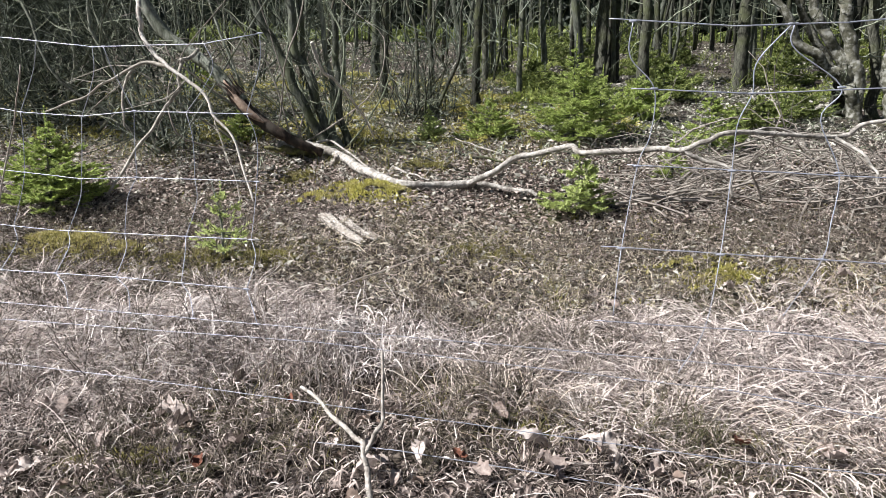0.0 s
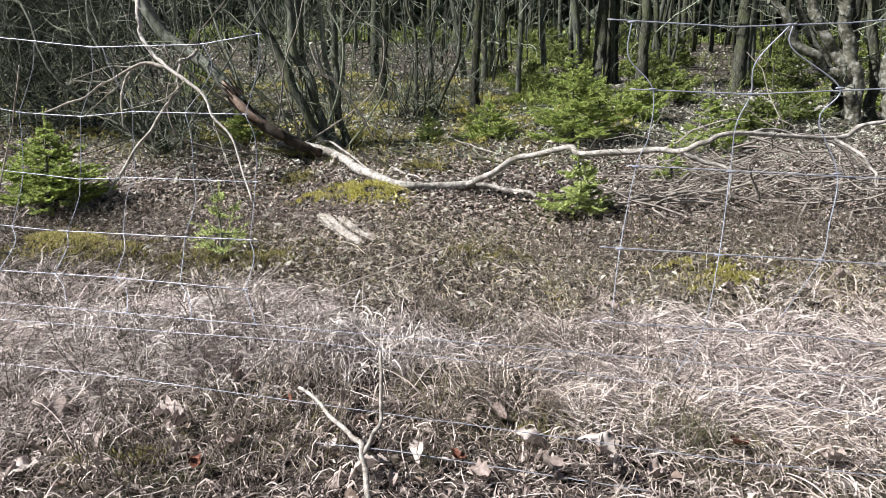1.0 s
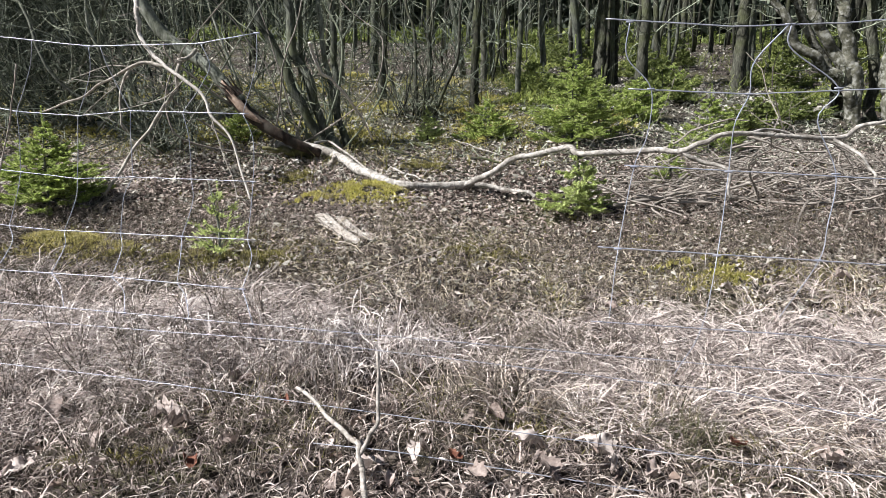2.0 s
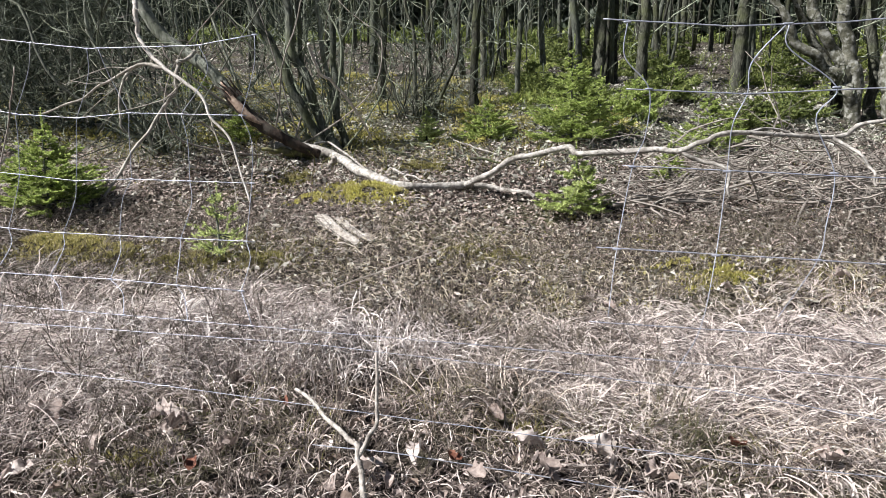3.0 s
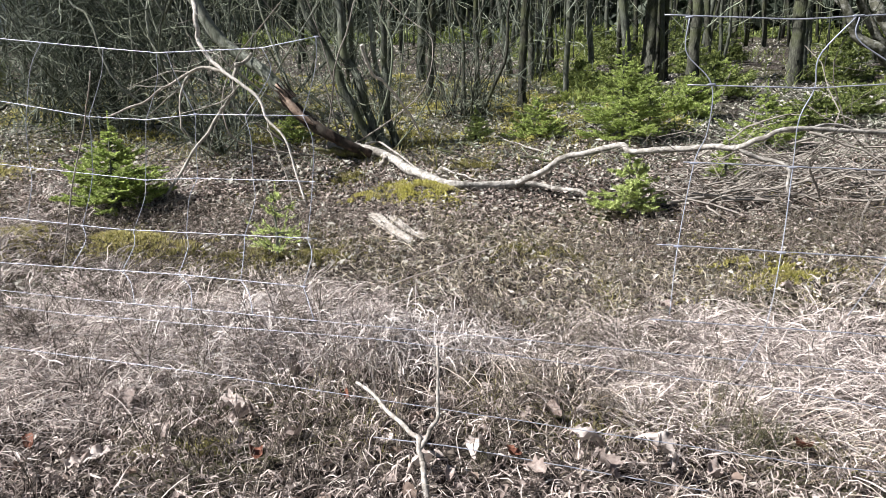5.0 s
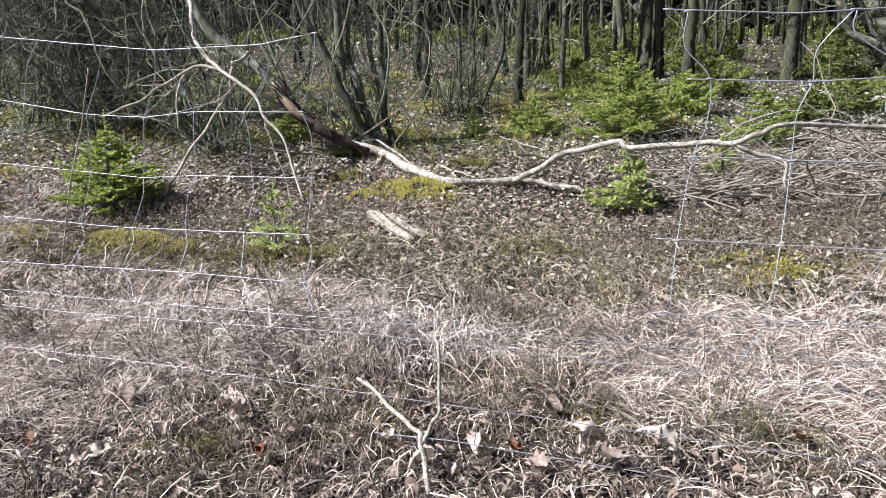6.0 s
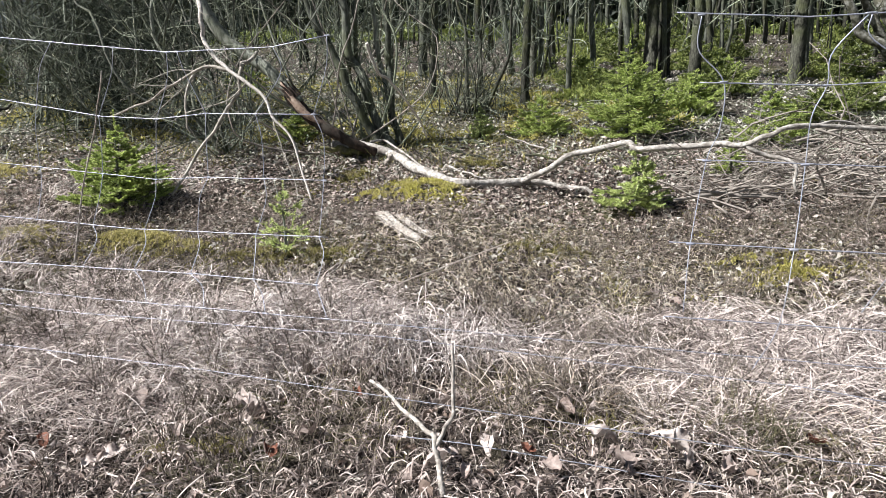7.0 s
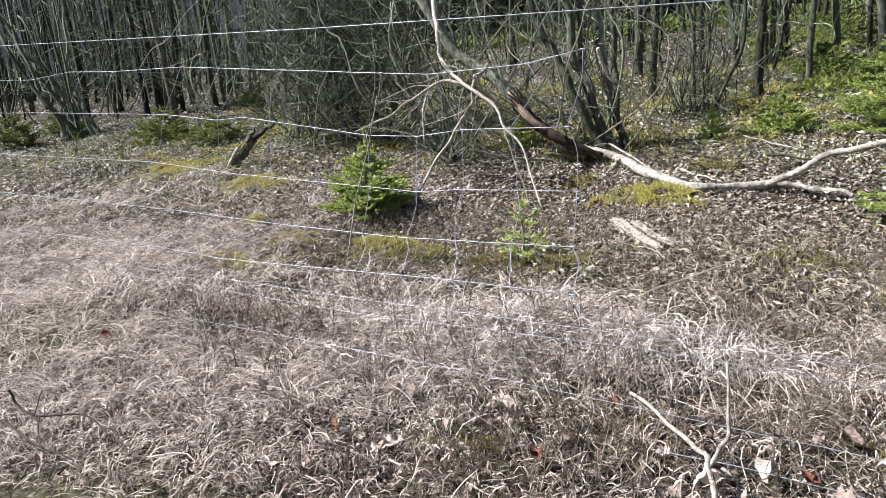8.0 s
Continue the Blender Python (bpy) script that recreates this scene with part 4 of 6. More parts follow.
def tree(name, x, y, width, height, lean, mat, label, seed, kids=4, group="", low=2.2, moss=False):
    """Upright forest tree: root flare, tapered bole, bare branches high up."""
    rng = np.random.default_rng(seed)
    base = on_ground(x, y, -0.03)
    top = empty(name, base, label, "tree", group)
    pts = [np.array([0, 0, -0.05])]
    d = np.array([lean[0], lean[1], 1.0])
    n = 11
    for k in range(1, n):
        pts.append(np.array([0, 0, 0]) + d * height * (k / (n - 1)) ** 1.25 + rng.normal(0, 0.012 * height * (0.15 + k / n) * 0.5, 3) * np.array([1, 1, 0]))
    pts = curve_points(pts, 60)
    r = width / 2
    h = pts[:, 2]
    rad = r * (1 - 0.72 * h / height) * (1 + 0.35 * np.exp(-np.maximum(h, 0) / (0.9 * width + 0.02)))
    b = Build()
    b.tube(pts, np.maximum(rad, 0.008), 11, knots=0.42)
    part("trunk", b, mat, top, smooth=True)
    c, tw = Build(), Build()
    for _ in range(kids):
        t = rng.uniform(low / height, 0.98)
        i = min(int(t * 59), 58)
        az = rng.uniform(0, 2 * math.pi)
        limb(c, pts[i], (math.cos(az), math.sin(az), rng.uniform(0.1, 0.9)), height * rng.uniform(0.1, 0.24), max(rad[i] * 0.4, 0.006), rng, 0, 2, 5, 0.2, 3, 0.3, tw)
    for _ in range(9):
        z = rng.uniform(0.5, 2.6)
        i = int(np.argmin(np.abs(pts[:, 2] - z)))
        az = rng.uniform(0, 2 * math.pi)
        limb(tw, pts[i], (math.cos(az), math.sin(az), rng.uniform(-0.5, 0.3)), rng.uniform(0.2, 0.9), rng.uniform(0.004, 0.008), rng, 0, 1, 4, 0.3, 3, 0.3)
    if kids:
        part("limbwork", c, mat, top, smooth=True, kind="stuff")
        part("branchwork", tw, M["twig_grey"], top, kind="stuff")
    return top


# standing trees: base x, y, trunk width, height, lean
TREES = [
    (1.06, 9.64, 0.095, 7.5, 0.0), (0.41, 8.88, 0.13, 8.0, 0.012), (0.66, 11.21, 0.13, 8.5, -0.01),
    (1.66, 11.57, 0.12, 8.0, -0.015), (2.65, 11.84, 0.27, 9.5, 0.03), (2.82, 11.61, 0.22, 9.0, 0.0),
    (2.58, 14.14, 0.12, 8.5, 0.0), (3.15, 11.04, 0.20, 9.0, 0.0), (4.35, 14.31, 0.15, 9.0, 0.005),
    (4.87, 15.06, 0.09, 8.0, 0.005), (6.63, 19.41, 0.20, 9.5, 0.015), (4.83, 11.36, 0.24, 9.0, 0.04),
    (5.99, 13.71, 0.18, 9.0, 0.02), (8.26, 21.59, 0.17, 9.5, 0), (-0.81, 9.34, 0.12, 7.5, 0.02),
    (-1.21, 12.23, 0.17, 8.5, 0.0), (1.17, 13.29, 0.11, 8.5, 0.0), (-1.68, 11.48, 0.12, 8.0, 0.01), (7.14, 16.14, 0.2, 9.5, 0.0),
]
LEFT_TREES = [
    (-11.45, 11.70, 0.14, 8.0, -0.08), (-9.52, 10.37, 0.15, 8.0, -0.15), (-11.50, 13.21, 0.16, 9.0, -0.05),
    (-9.88, 12.01, 0.17, 9.0, -0.06), (-10.21, 11.39, 0.11, 8.0, -0.02), (-10.08, 13.04, 0.12, 8.0, -0.04), (-13.91, 13.26, 0.12, 8.0, -0.1),
]
for i, (x, y, w, h, lean) in enumerate(TREES + LEFT_TREES):
    w *= 0.85
    dark = i % 3 != 0
    tree("tree", x, y, w, h, (lean, 0), M["bark_dark"] if dark else M["bark_grey"],
         "bare upright forest tree with dark mossy bark" if dark else "slender bare tree with grey bark", 100 + i, group="standing trees")


def stems(name, x, y, specs, mat, label, seed, twigs=10, category="shrub", most=2, twig_len=0.8, bend=0.12, kids=3):
    """A many-stemmed shrub or coppice: specs are (dx, dy, lean x, lean y, length, radius)."""
    rng = np.random.default_rng(seed)
    top = empty(name, on_ground(x, y), label, category)
    tw = Build()
    for dx, dy, lx, ly, length, r in specs:
        d = np.array([lx, ly, 1.0])
        d /= np.linalg.norm(d)
        side = rng.normal(0, bend, 3)
        pts = [np.array([dx, dy, -0.05]) + d * length * t + side * length * 0.5 * math.sin(math.pi * t) + rng.normal(0, 0.02 if r > 0.015 else 0.014, 3) * length * (0.25 + t) * (t > 0) for t in np.linspace(0, 1, 9)]
        pts = curve_points(pts, 18)
        b = Build()
        rad = r * np.linspace(1.1, 0.4, 18)
        b.tube(pts, rad, 8 if r > 0.03 else 5, knots=0.15)
        part("stem", b, mat, top, smooth=True)
        for _ in range(twigs):
            t = rng.uniform(0.12, 0.98)
            i = int(t * 16)
            az = rng.uniform(0, 2 * math.pi)
            limb(tw, pts[i], (math.cos(az), math.sin(az), rng.uniform(-0.1, 1.0)), twig_len * rng.uniform(0.4, 1.1) * (1.2 - 0.6 * t), max(rad[i] * 0.28, 0.0035), rng, 0, most, 4, 0.1, kids, 0.4)
    part("branchwork", tw, M["twig_grey"], top, kind="stuff")
    return top


rng = np.random.default_rng(77)
def crooked_tree(name, at, runs, mat, label, seed, twigs=8, twig_len=0.8, category="tree", sides=10):
    """A tree of several crooked stems, each along its own run of places: (run, radius at the foot, radius at the top)."""
    rng = np.random.default_rng(seed)
    top = empty(name, at, label, category)
    tw = Build()
    for run, r0, r1 in runs:
        run = np.array(run) - np.array(at)
        run = np.vstack([run, run[-1] + (run[-1] - run[-2]) * 1.5 + np.array([0, 0.1, 0.5]), run[-1] + (run[-1] - run[-2]) * 2.5 + np.array([0, 0.3, 1.6])])
        pts = curve_points(run, 9 * len(run))
        pts = pts + curve_points(rng.normal(0, 0.25 * min(r0, 0.06), (len(run) * 2, 3)), len(pts))
        rad = np.interp(np.linspace(0, 1, len(pts)), [0, 0.05, 0.6, 1.0], [r0 * 1.2, r0, r1, r1 * 0.5])
        b = Build()
        b.tube(pts, rad, sides, knots=0.16)
        part("stem", b, mat, top, smooth=True)
        for _ in range(twigs):
            i = int(rng.integers(6, len(pts) - 2))
            az = rng.uniform(0, 2 * math.pi)
            limb(tw, pts[i], (math.cos(az), math.sin(az), rng.uniform(-0.2, 1.0)), twig_len * rng.uniform(0.3, 1.1), max(rad[i] * 0.16, 0.003), rng, 0, 2, 4, 0.1, 3, 0.45)
    part("branchwork", tw, M["twig_grey"], top, kind="stuff")
    return top


# leaning coppice behind the fallen stem
crooked_tree("leaning_coppice", (-0.98, 6.38, ground_z(-0.98, 6.38)), [
    ([(-1.02, 6.35, 0.97), (-1.141, 6.35, 1.148), (-1.265, 6.35, 1.369), (-1.376, 6.35, 1.648), (-1.520, 6.35, 1.947), (-1.672, 6.35, 2.241), (-1.797, 6.35, 2.636)], 0.045, 0.036),
    ([(-0.97, 6.4, 0.97), (-1.060, 6.4, 1.148), (-1.182, 6.4, 1.499), (-1.329, 6.4, 1.823), (-1.373, 6.4, 2.063), (-1.414, 6.4, 2.358), (-1.431, 6.4, 2.601)], 0.044, 0.038),
    ([(-1.09, 6.42, 1.18), (-1.194, 6.45, 1.408), (-1.268, 6.45, 1.604), (-1.303, 6.45, 1.818), (-1.306, 6.45, 2.22), (-1.307, 6.45, 2.515)], 0.024, 0.02),
    ([(-0.89, 6.45, 0.96), (-0.968, 6.45, 1.331), (-0.996, 6.45, 1.718), (-1.009, 6.45, 2.071), (-1.031, 6.45, 2.662)], 0.036, 0.028),
    ([(-0.98, 6.47, 1.25), (-1.063, 6.5, 1.696), (-1.117, 6.5, 2.068), (-1.150, 6.5, 2.378), (-1.161, 6.5, 2.575)], 0.026, 0.02)],
    M["bark_grey"], "leaning many-stemmed coppice with grey-green bark", 7, 9, category="shrub")
stems("coppice_shoots", -1.02, 6.45, [(rng.normal(0, 0.1), rng.normal(0, 0.08), rng.normal(-0.35, 0.3), rng.normal(0.05, 0.12), rng.uniform(0.8, 2.4), rng.uniform(0.006, 0.014)) for _ in range(20)],
      M["twig_grey"], "thin grey shoots round the foot of the coppice", 17, 3, most=1, twig_len=0.5, bend=0.2)
stems("arching_shoots", -1.38, 6.27, [(rng.normal(0, 0.15), rng.normal(0, 0.1), rng.normal(-0.3, 0.5), rng.normal(0, 0.15), rng.uniform(0.9, 1.9), rng.uniform(0.006, 0.012)) for _ in range(10)],
      M["brush"], "thin arching pale shoots among the coppice stems", 12, 4, most=1, twig_len=0.6, bend=0.55)
# fan of thin shoots
stems("shoot_clump", -0.27, 8.08, [(rng.normal(0, 0.2), rng.normal(0, 0.12), rng.normal(0, 0.4), rng.normal(0, 0.15), rng.uniform(0.35, 1.0), rng.uniform(0.006, 0.012)) for _ in range(34)] +
      [(-0.05, 0, -0.25, 0, 1.5, 0.02), (-0.02, 0, -0.12, 0, 2.2, 0.026), (0.12, 0, 0.2, 0, 2.4, 0.022), (0.15, 0.05, 0.08, 0, 2.4, 0.024), (0.05, 0.05, 0.02, 0, 2.0, 0.014)],
      M["bark_dark"], "fan of thin dark bare shoots from one stool", 8, 3, most=1, twig_len=0.5)
# smooth-barked trees beside the brushwood
crooked_tree("smooth_barked_tree", (4.60, 7.72, ground_z(4.60, 7.72)), [
    ([(4.611, 7.7, 1.25), (4.552, 7.7, 1.539), (4.473, 7.7, 1.741), (4.201, 7.7, 1.947), (3.951, 7.7, 2.133), (3.768, 7.7, 2.424), (3.605, 7.7, 2.647), (3.442, 7.7, 2.967)], 0.066, 0.044),
    ([(4.60, 7.78, 1.4), (4.555, 7.75, 1.727), (4.428, 7.75, 2.020), (4.234, 7.75, 2.261), (4.111, 7.75, 2.481), (4.035, 7.75, 2.688), (3.914, 7.75, 3.096)], 0.066, 0.056),
    ([(4.630, 7.7, 1.25), (4.614, 7.7, 1.724), (4.523, 7.7, 2.027), (4.399, 7.7, 2.427), (4.328, 7.7, 2.680), (4.211, 7.7, 3.085)], 0.078, 0.06),
    ([(4.50, 7.85, 1.78), (4.378, 7.9, 1.985), (4.173, 7.9, 2.244), (4.027, 7.9, 2.493), (3.933, 7.9, 2.686), (3.782, 7.9, 3.014)], 0.05, 0.04)],
    M["bark_pale"], "large many-stemmed tree with pale lichen-spotted bark", 9, 7, sides=14)
crooked_tree("dark_stemmed_tree", (4.50, 7.98, ground_z(4.50, 7.98)), [
    ([(4.50, 7.95, 1.27), (4.54, 7.95, 1.579), (4.60, 8.0, 1.9), (4.72, 8.05, 2.5)], 0.085, 0.06)],
    M["bark_dark"], "dark mossy stem close behind the pale tree", 10, 6)
crooked_tree("dark_stemmed_tree", (4.95, 8.0, ground_z(4.95, 8.0)), [
    ([(4.952, 8.0, 1.3), (4.975, 8.0, 1.808), (4.917, 8.0, 2.310), (4.826, 8.0, 2.709), (4.769, 8.0, 3.041)], 0.065, 0.052)],
    M["bark_dark"], "dark upright stem beside the pale tree", 13, 6)
crooked_tree("smooth_barked_tree", (5.05, 7.6, ground_z(5.05, 7.6)), [
    ([(5.06, 7.6, 1.28), (4.97, 7.6, 1.658), (4.925, 7.6, 2.018), (4.98, 7.6, 2.373), (5.0, 7.6, 2.722)], 0.11, 0.1)],
    M["bark_pale"], "stout smooth tree with grey lichen-spotted bark", 14, 6, sides=14)


def thicket(x, y, count, spread, height, seed, lean=(0, 0), name="thicket_shrub"):
    r = np.random.default_rng(seed)
    stems(name, x, y, [(r.normal(0, spread), r.normal(0, spread), lean[0] + r.normal(0, 0.25), lean[1] + r.normal(0, 0.2), height * r.uniform(0.6, 1.1), r.uniform(0.007, 0.022)) for _ in range(count)],
          M["bark_grey"], "dense leafless shrub with tangled grey twigs", seed, 11, most=2, twig_len=1.1, bend=0.3, kids=4)


THICKETS = [
        (-2.49, 6.18, 9, 0.12, 3.0, -0.1), (-3.51, 7.25, 8, 0.3, 3.2, -0.2), (-4.15, 7.22, 9, 0.35, 3.2, 0), (-4.86, 7.60, 9, 0.4, 3.2, 0.1),
        (-4.96, 7.73, 6, 0.35, 3.0, 0), (-4.09, 7.64, 6, 0.3, 3.0, -0.1), (-6.03, 8.60, 6, 0.3, 3.0, 0), (-5.48, 9.35, 9, 0.5, 3.4, 0), (-4.41, 9.76, 9, 0.5, 3.4, 0),
]
FAR_THICKETS = [
        (-14.65, 11.53, 8, 0.5, 4.2, -0.2), (-12.36, 11.87, 7, 0.6, 4.4, -0.1), (-12.96, 14.74, 8, 0.8, 4.6, 0), (-9.24, 12.08, 8, 0.6, 4.0, 0), (-18.30, 15.95, 8, 0.8, 4.6, 0),
        (-2.98, 9.96, 5, 0.5, 3.2, 0), (-2.57, 11.01, 4, 0.5, 3.2, -0.1)]
for i, (x, y, c, sp, h, le) in enumerate(THICKETS + FAR_THICKETS):
    thicket(x, y, c, sp, h, 200 + i, (le, 0))


def tangle(x, y, spread, count, low, high, seed):
    """A close mass of thin hanging and criss-crossing twigs."""
    r = np.random.default_rng(seed)
    b = Build()
    at = on_ground(x, y)
    for _ in range(count):
        p = np.array([r.normal(0, spread), r.normal(0, 0.3), r.uniform(low, high)])
        d = np.array([r.normal(0, 0.55), r.normal(0, 0.4), r.choice((-1.0, 1.0)) * r.uniform(0.3, 1.0)])
        L = r.uniform(0.25, 0.9)
        bow = r.normal(0, 0.16, 3) * L
        pts = [p, p + d * L * 0.35 + bow, p + d * L * 0.7 + bow, p + d * L]
        for q in pts:
            q[2] = max(q[2], -0.02)
        b.tube(pts, [0.0055, 0.0045, 0.0035, 0.002], 3, cap=False)
    tagged(part("twig_tangle", b, M["dark_twigs"], label="close dark tangle of hanging bare twigs"), category="shrub", kind="stuff").location = at


for i, (x, y, sp, n, lo, hi) in enumerate([(-4.45, 7.2, 0.38, 1300, 0.0, 2.4), (-3.7, 7.4, 0.3, 450, 0.5, 2.4), (-2.45, 6.2, 0.09, 130, 0.0, 0.8), (-5.1, 8.4, 0.5, 450, 0.2, 2.6), (-9.6, 9.8, 1.1, 420, 0.6, 4.0), (-11.6, 11.0, 1.3, 420, 0.6, 4.4), (-7.6, 11.2, 1.2, 380, 0.8, 4.0), (-0.75, 9.4, 0.7, 260, 0.2, 3.0), (0.35, 10.2, 0.6, 200, 0.2, 3.2), (-1.9, 9.0, 0.6, 240, 0.3, 3.0), (-0.1, 8.3, 0.25, 130, 0.0, 0.9)]):
    tangle(x, y, sp, n, lo, hi, 900 + i)
# leaning stems at the far left
stems("leaning_hazel", -10.31, 8.94, [(rng.normal(0, 0.2), rng.normal(0, 0.15), rng.uniform(-0.75, -0.1), rng.normal(0, 0.1), rng.uniform(2.8, 4.0), rng.uniform(0.02, 0.05)) for _ in range(12)],
      M["bark_grey"], "clump of leaning hazel stems with grey bark", 33, 6)


# ---------- far wood ----------
rng = np.random.default_rng(41)
b, pale, tw = Build(), Build(), Build()
for i in range(960):
    y = rng.uniform(10.5, 40) if i < 760 else rng.uniform(20, 42)
    x = (rng.uniform(-0.95, 0.95) if i < 520 or i >= 760 else rng.uniform(-1.5, -0.55)) * (y + 6)
    if abs(x - 0.40 * y) < 0.5 and y < 20:
        continue
    r = 0.014 + 0.075 * rng.random() ** 2.2
    h = rng.uniform(7, 11)
    lx = rng.normal(0, 0.075) - (0.06 if x < -3 else 0)
    z = ground_z(x, y)
    pts = curve_points([(x, y, z - 0.1), (x + lx * h * 0.12 + rng.normal(0, 0.05), y, z + h * 0.12), (x + lx * h * 0.3 + rng.normal(0, 0.12), y, z + h * 0.3), (x + lx * h * 0.7 + rng.normal(0, 0.12), y, z + h * 0.7), (x + lx * h, y, z + h)], 7)
    (pale if rng.random() < (0.7 if x < -0.35 * y else 0.4) else b).tube(pts, np.linspace(r, r * 0.3, 7), 6)
    for _ in range(2 if y < 18 else 1 if i < 760 else 0):
        k = rng.integers(1, 4)
        az = rng.uniform(0, 6.28)
        limb(tw, pts[k], (math.cos(az), math.sin(az), 0.6), rng.uniform(0.8, 2.0), 0.014, rng, 0, 1, 4, 0, 2, 0.3)
tagged(part("far_trees", b, M["bark_dark"], smooth=True), "crowded dark trunks deep in the wood", "far woods", kind="stuff")
tagged(part("far_grey_trees", pale, M["bark_grey"], smooth=True), "slender grey trunks deep in the wood", "far woods", kind="stuff")
tagged(part("far_branches", tw, M["twig_grey"]), "bare branches of the trees deep in the wood", "far woods", kind="stuff")

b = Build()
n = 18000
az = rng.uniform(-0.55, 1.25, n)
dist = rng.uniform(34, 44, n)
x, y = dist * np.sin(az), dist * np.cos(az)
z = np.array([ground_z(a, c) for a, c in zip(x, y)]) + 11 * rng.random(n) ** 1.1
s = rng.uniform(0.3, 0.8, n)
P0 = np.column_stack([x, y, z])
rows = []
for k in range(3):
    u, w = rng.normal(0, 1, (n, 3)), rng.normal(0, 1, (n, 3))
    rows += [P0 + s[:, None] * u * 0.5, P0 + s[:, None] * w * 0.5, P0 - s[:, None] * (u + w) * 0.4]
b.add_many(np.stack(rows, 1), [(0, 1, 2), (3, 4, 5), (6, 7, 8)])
tagged(part("far_conifers", b, M["needle_dark"]), "evergreen edge behind the bare trees, coloured dark for the wood's shade", "far woods", kind="stuff")
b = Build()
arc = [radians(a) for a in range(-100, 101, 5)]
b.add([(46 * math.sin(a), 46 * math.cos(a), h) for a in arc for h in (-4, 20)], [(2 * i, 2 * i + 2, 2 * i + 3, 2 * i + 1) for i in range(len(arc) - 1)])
# The backdrop gives off a faint blue light of its own, as haze.
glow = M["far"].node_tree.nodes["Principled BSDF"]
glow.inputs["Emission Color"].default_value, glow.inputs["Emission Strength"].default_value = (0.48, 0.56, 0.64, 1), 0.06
tagged(part("backdrop", b, M["far"]), "bluish self-lit depth of the wood, standing for haze", "backdrop", kind="structure")


def foliage_carpet(name, mat, patches, label, category, per=420, leaf=(0.03, 0.075)):
    """Low leafy cover: patches (x, y, radius, height) of small tilted leaves on uneven mounds."""
    r = np.random.default_rng(len(patches) * 17)
    b = Build()
    for cx, cy, rad, h in patches:
        n = max(40, int(per * rad * rad / 0.25))
        a, q = r.uniform(0, 2 * math.pi, n), np.sqrt(r.random(n))
        q = q * (1 + 0.35 * np.sin(3 * a + cx * 7) + 0.2 * np.sin(7 * a + cy * 5))
        x, y = cx + rad * q * np.cos(a), cy + rad * q * np.sin(a)
        top = h * np.array([0.35 + 0.65 * abs(noise.noise(Vector((u * 4, w * 4, 2.0)))) * 2 for u, w in zip(x, y)]) * np.maximum(0.1, 1 - q * q)
        P0 = np.column_stack([x, y, ground_array(np.column_stack([x, y])) + top * r.random(n) ** 0.5])
        s = r.uniform(*leaf, n)
        out = []
        for _ in range(3):
            az, le = r.uniform(0, 2 * math.pi, n), r.uniform(0.5, 1.5, n)
            d = np.column_stack([np.cos(az) * np.sin(le), np.sin(az) * np.sin(le), np.cos(le)])
            sd = 0.16 * s[:, None] * np.column_stack([-np.sin(az), np.cos(az), r.normal(0, 0.5, n)])
            out += [P0 + sd, P0 - sd, P0 + s[:, None] * d]
        b.add_many(np.stack(out, 1), [(0, 1, 2), (3, 4, 5), (6, 7, 8)])
    return tagged(part(name, b, mat), label, category, kind="stuff")


rng = np.random.default_rng(151)
GREEN = [(x, y) for x, y in scatter(rng, 800, (-2, 18, 8.6, 27), lambda x, y: (0.05 * y < x < 0.74 * y) * (abs(x - 0.385 * y) > 0.055 * y) * min(1.0, max(0.0, 2.4 * (patchy(x, y, 0.55, 14) - 0.36))))]
foliage_carpet("green_undergrowth", M["seedling"], [(x, y, rng.uniform(0.25, 0.6), rng.uniform(0.12, 0.5)) for x, y in GREEN[::2]], "bright green seedlings and bilberry under the trees", "undergrowth", 300, (0.05, 0.11))
foliage_carpet("olive_undergrowth", M["seedling"], [(x, y, rng.uniform(0.25, 0.7), rng.uniform(0.08, 0.3)) for x, y in GREEN[1::2]], "light olive-green low growth under the trees", "undergrowth", 260, (0.05, 0.11))
WEED = [(x, y) for x, y in scatter(rng, 760, (-7, 2, 6.4, 13), lambda x, y: min(1.0, max(0.0, 2.6 * (patchy(x, y, 0.8, 15) - 0.4))))]
foliage_carpet("mossy_undergrowth", M["moss_olive"], [(x, y, rng.uniform(0.15, 0.4), rng.uniform(0.03, 0.12)) for x, y in WEED], "olive moss and low herbs under the bare shrubs", "undergrowth", 380, (0.025, 0.06))


FAR_GREEN = [(x, y) for x, y in scatter(rng, 220, (-16, 28, 26, 46), lambda x, y: (-0.4 * y < x < 0.75 * y) * 0.8)]
foliage_carpet("far_undergrowth", M["needle_deep_shade"], [(x, y, rng.uniform(0.8, 1.8), rng.uniform(0.3, 1.0)) for x, y in FAR_GREEN], "green undergrowth at the far end of the wood", "undergrowth", 18, (0.2, 0.4))


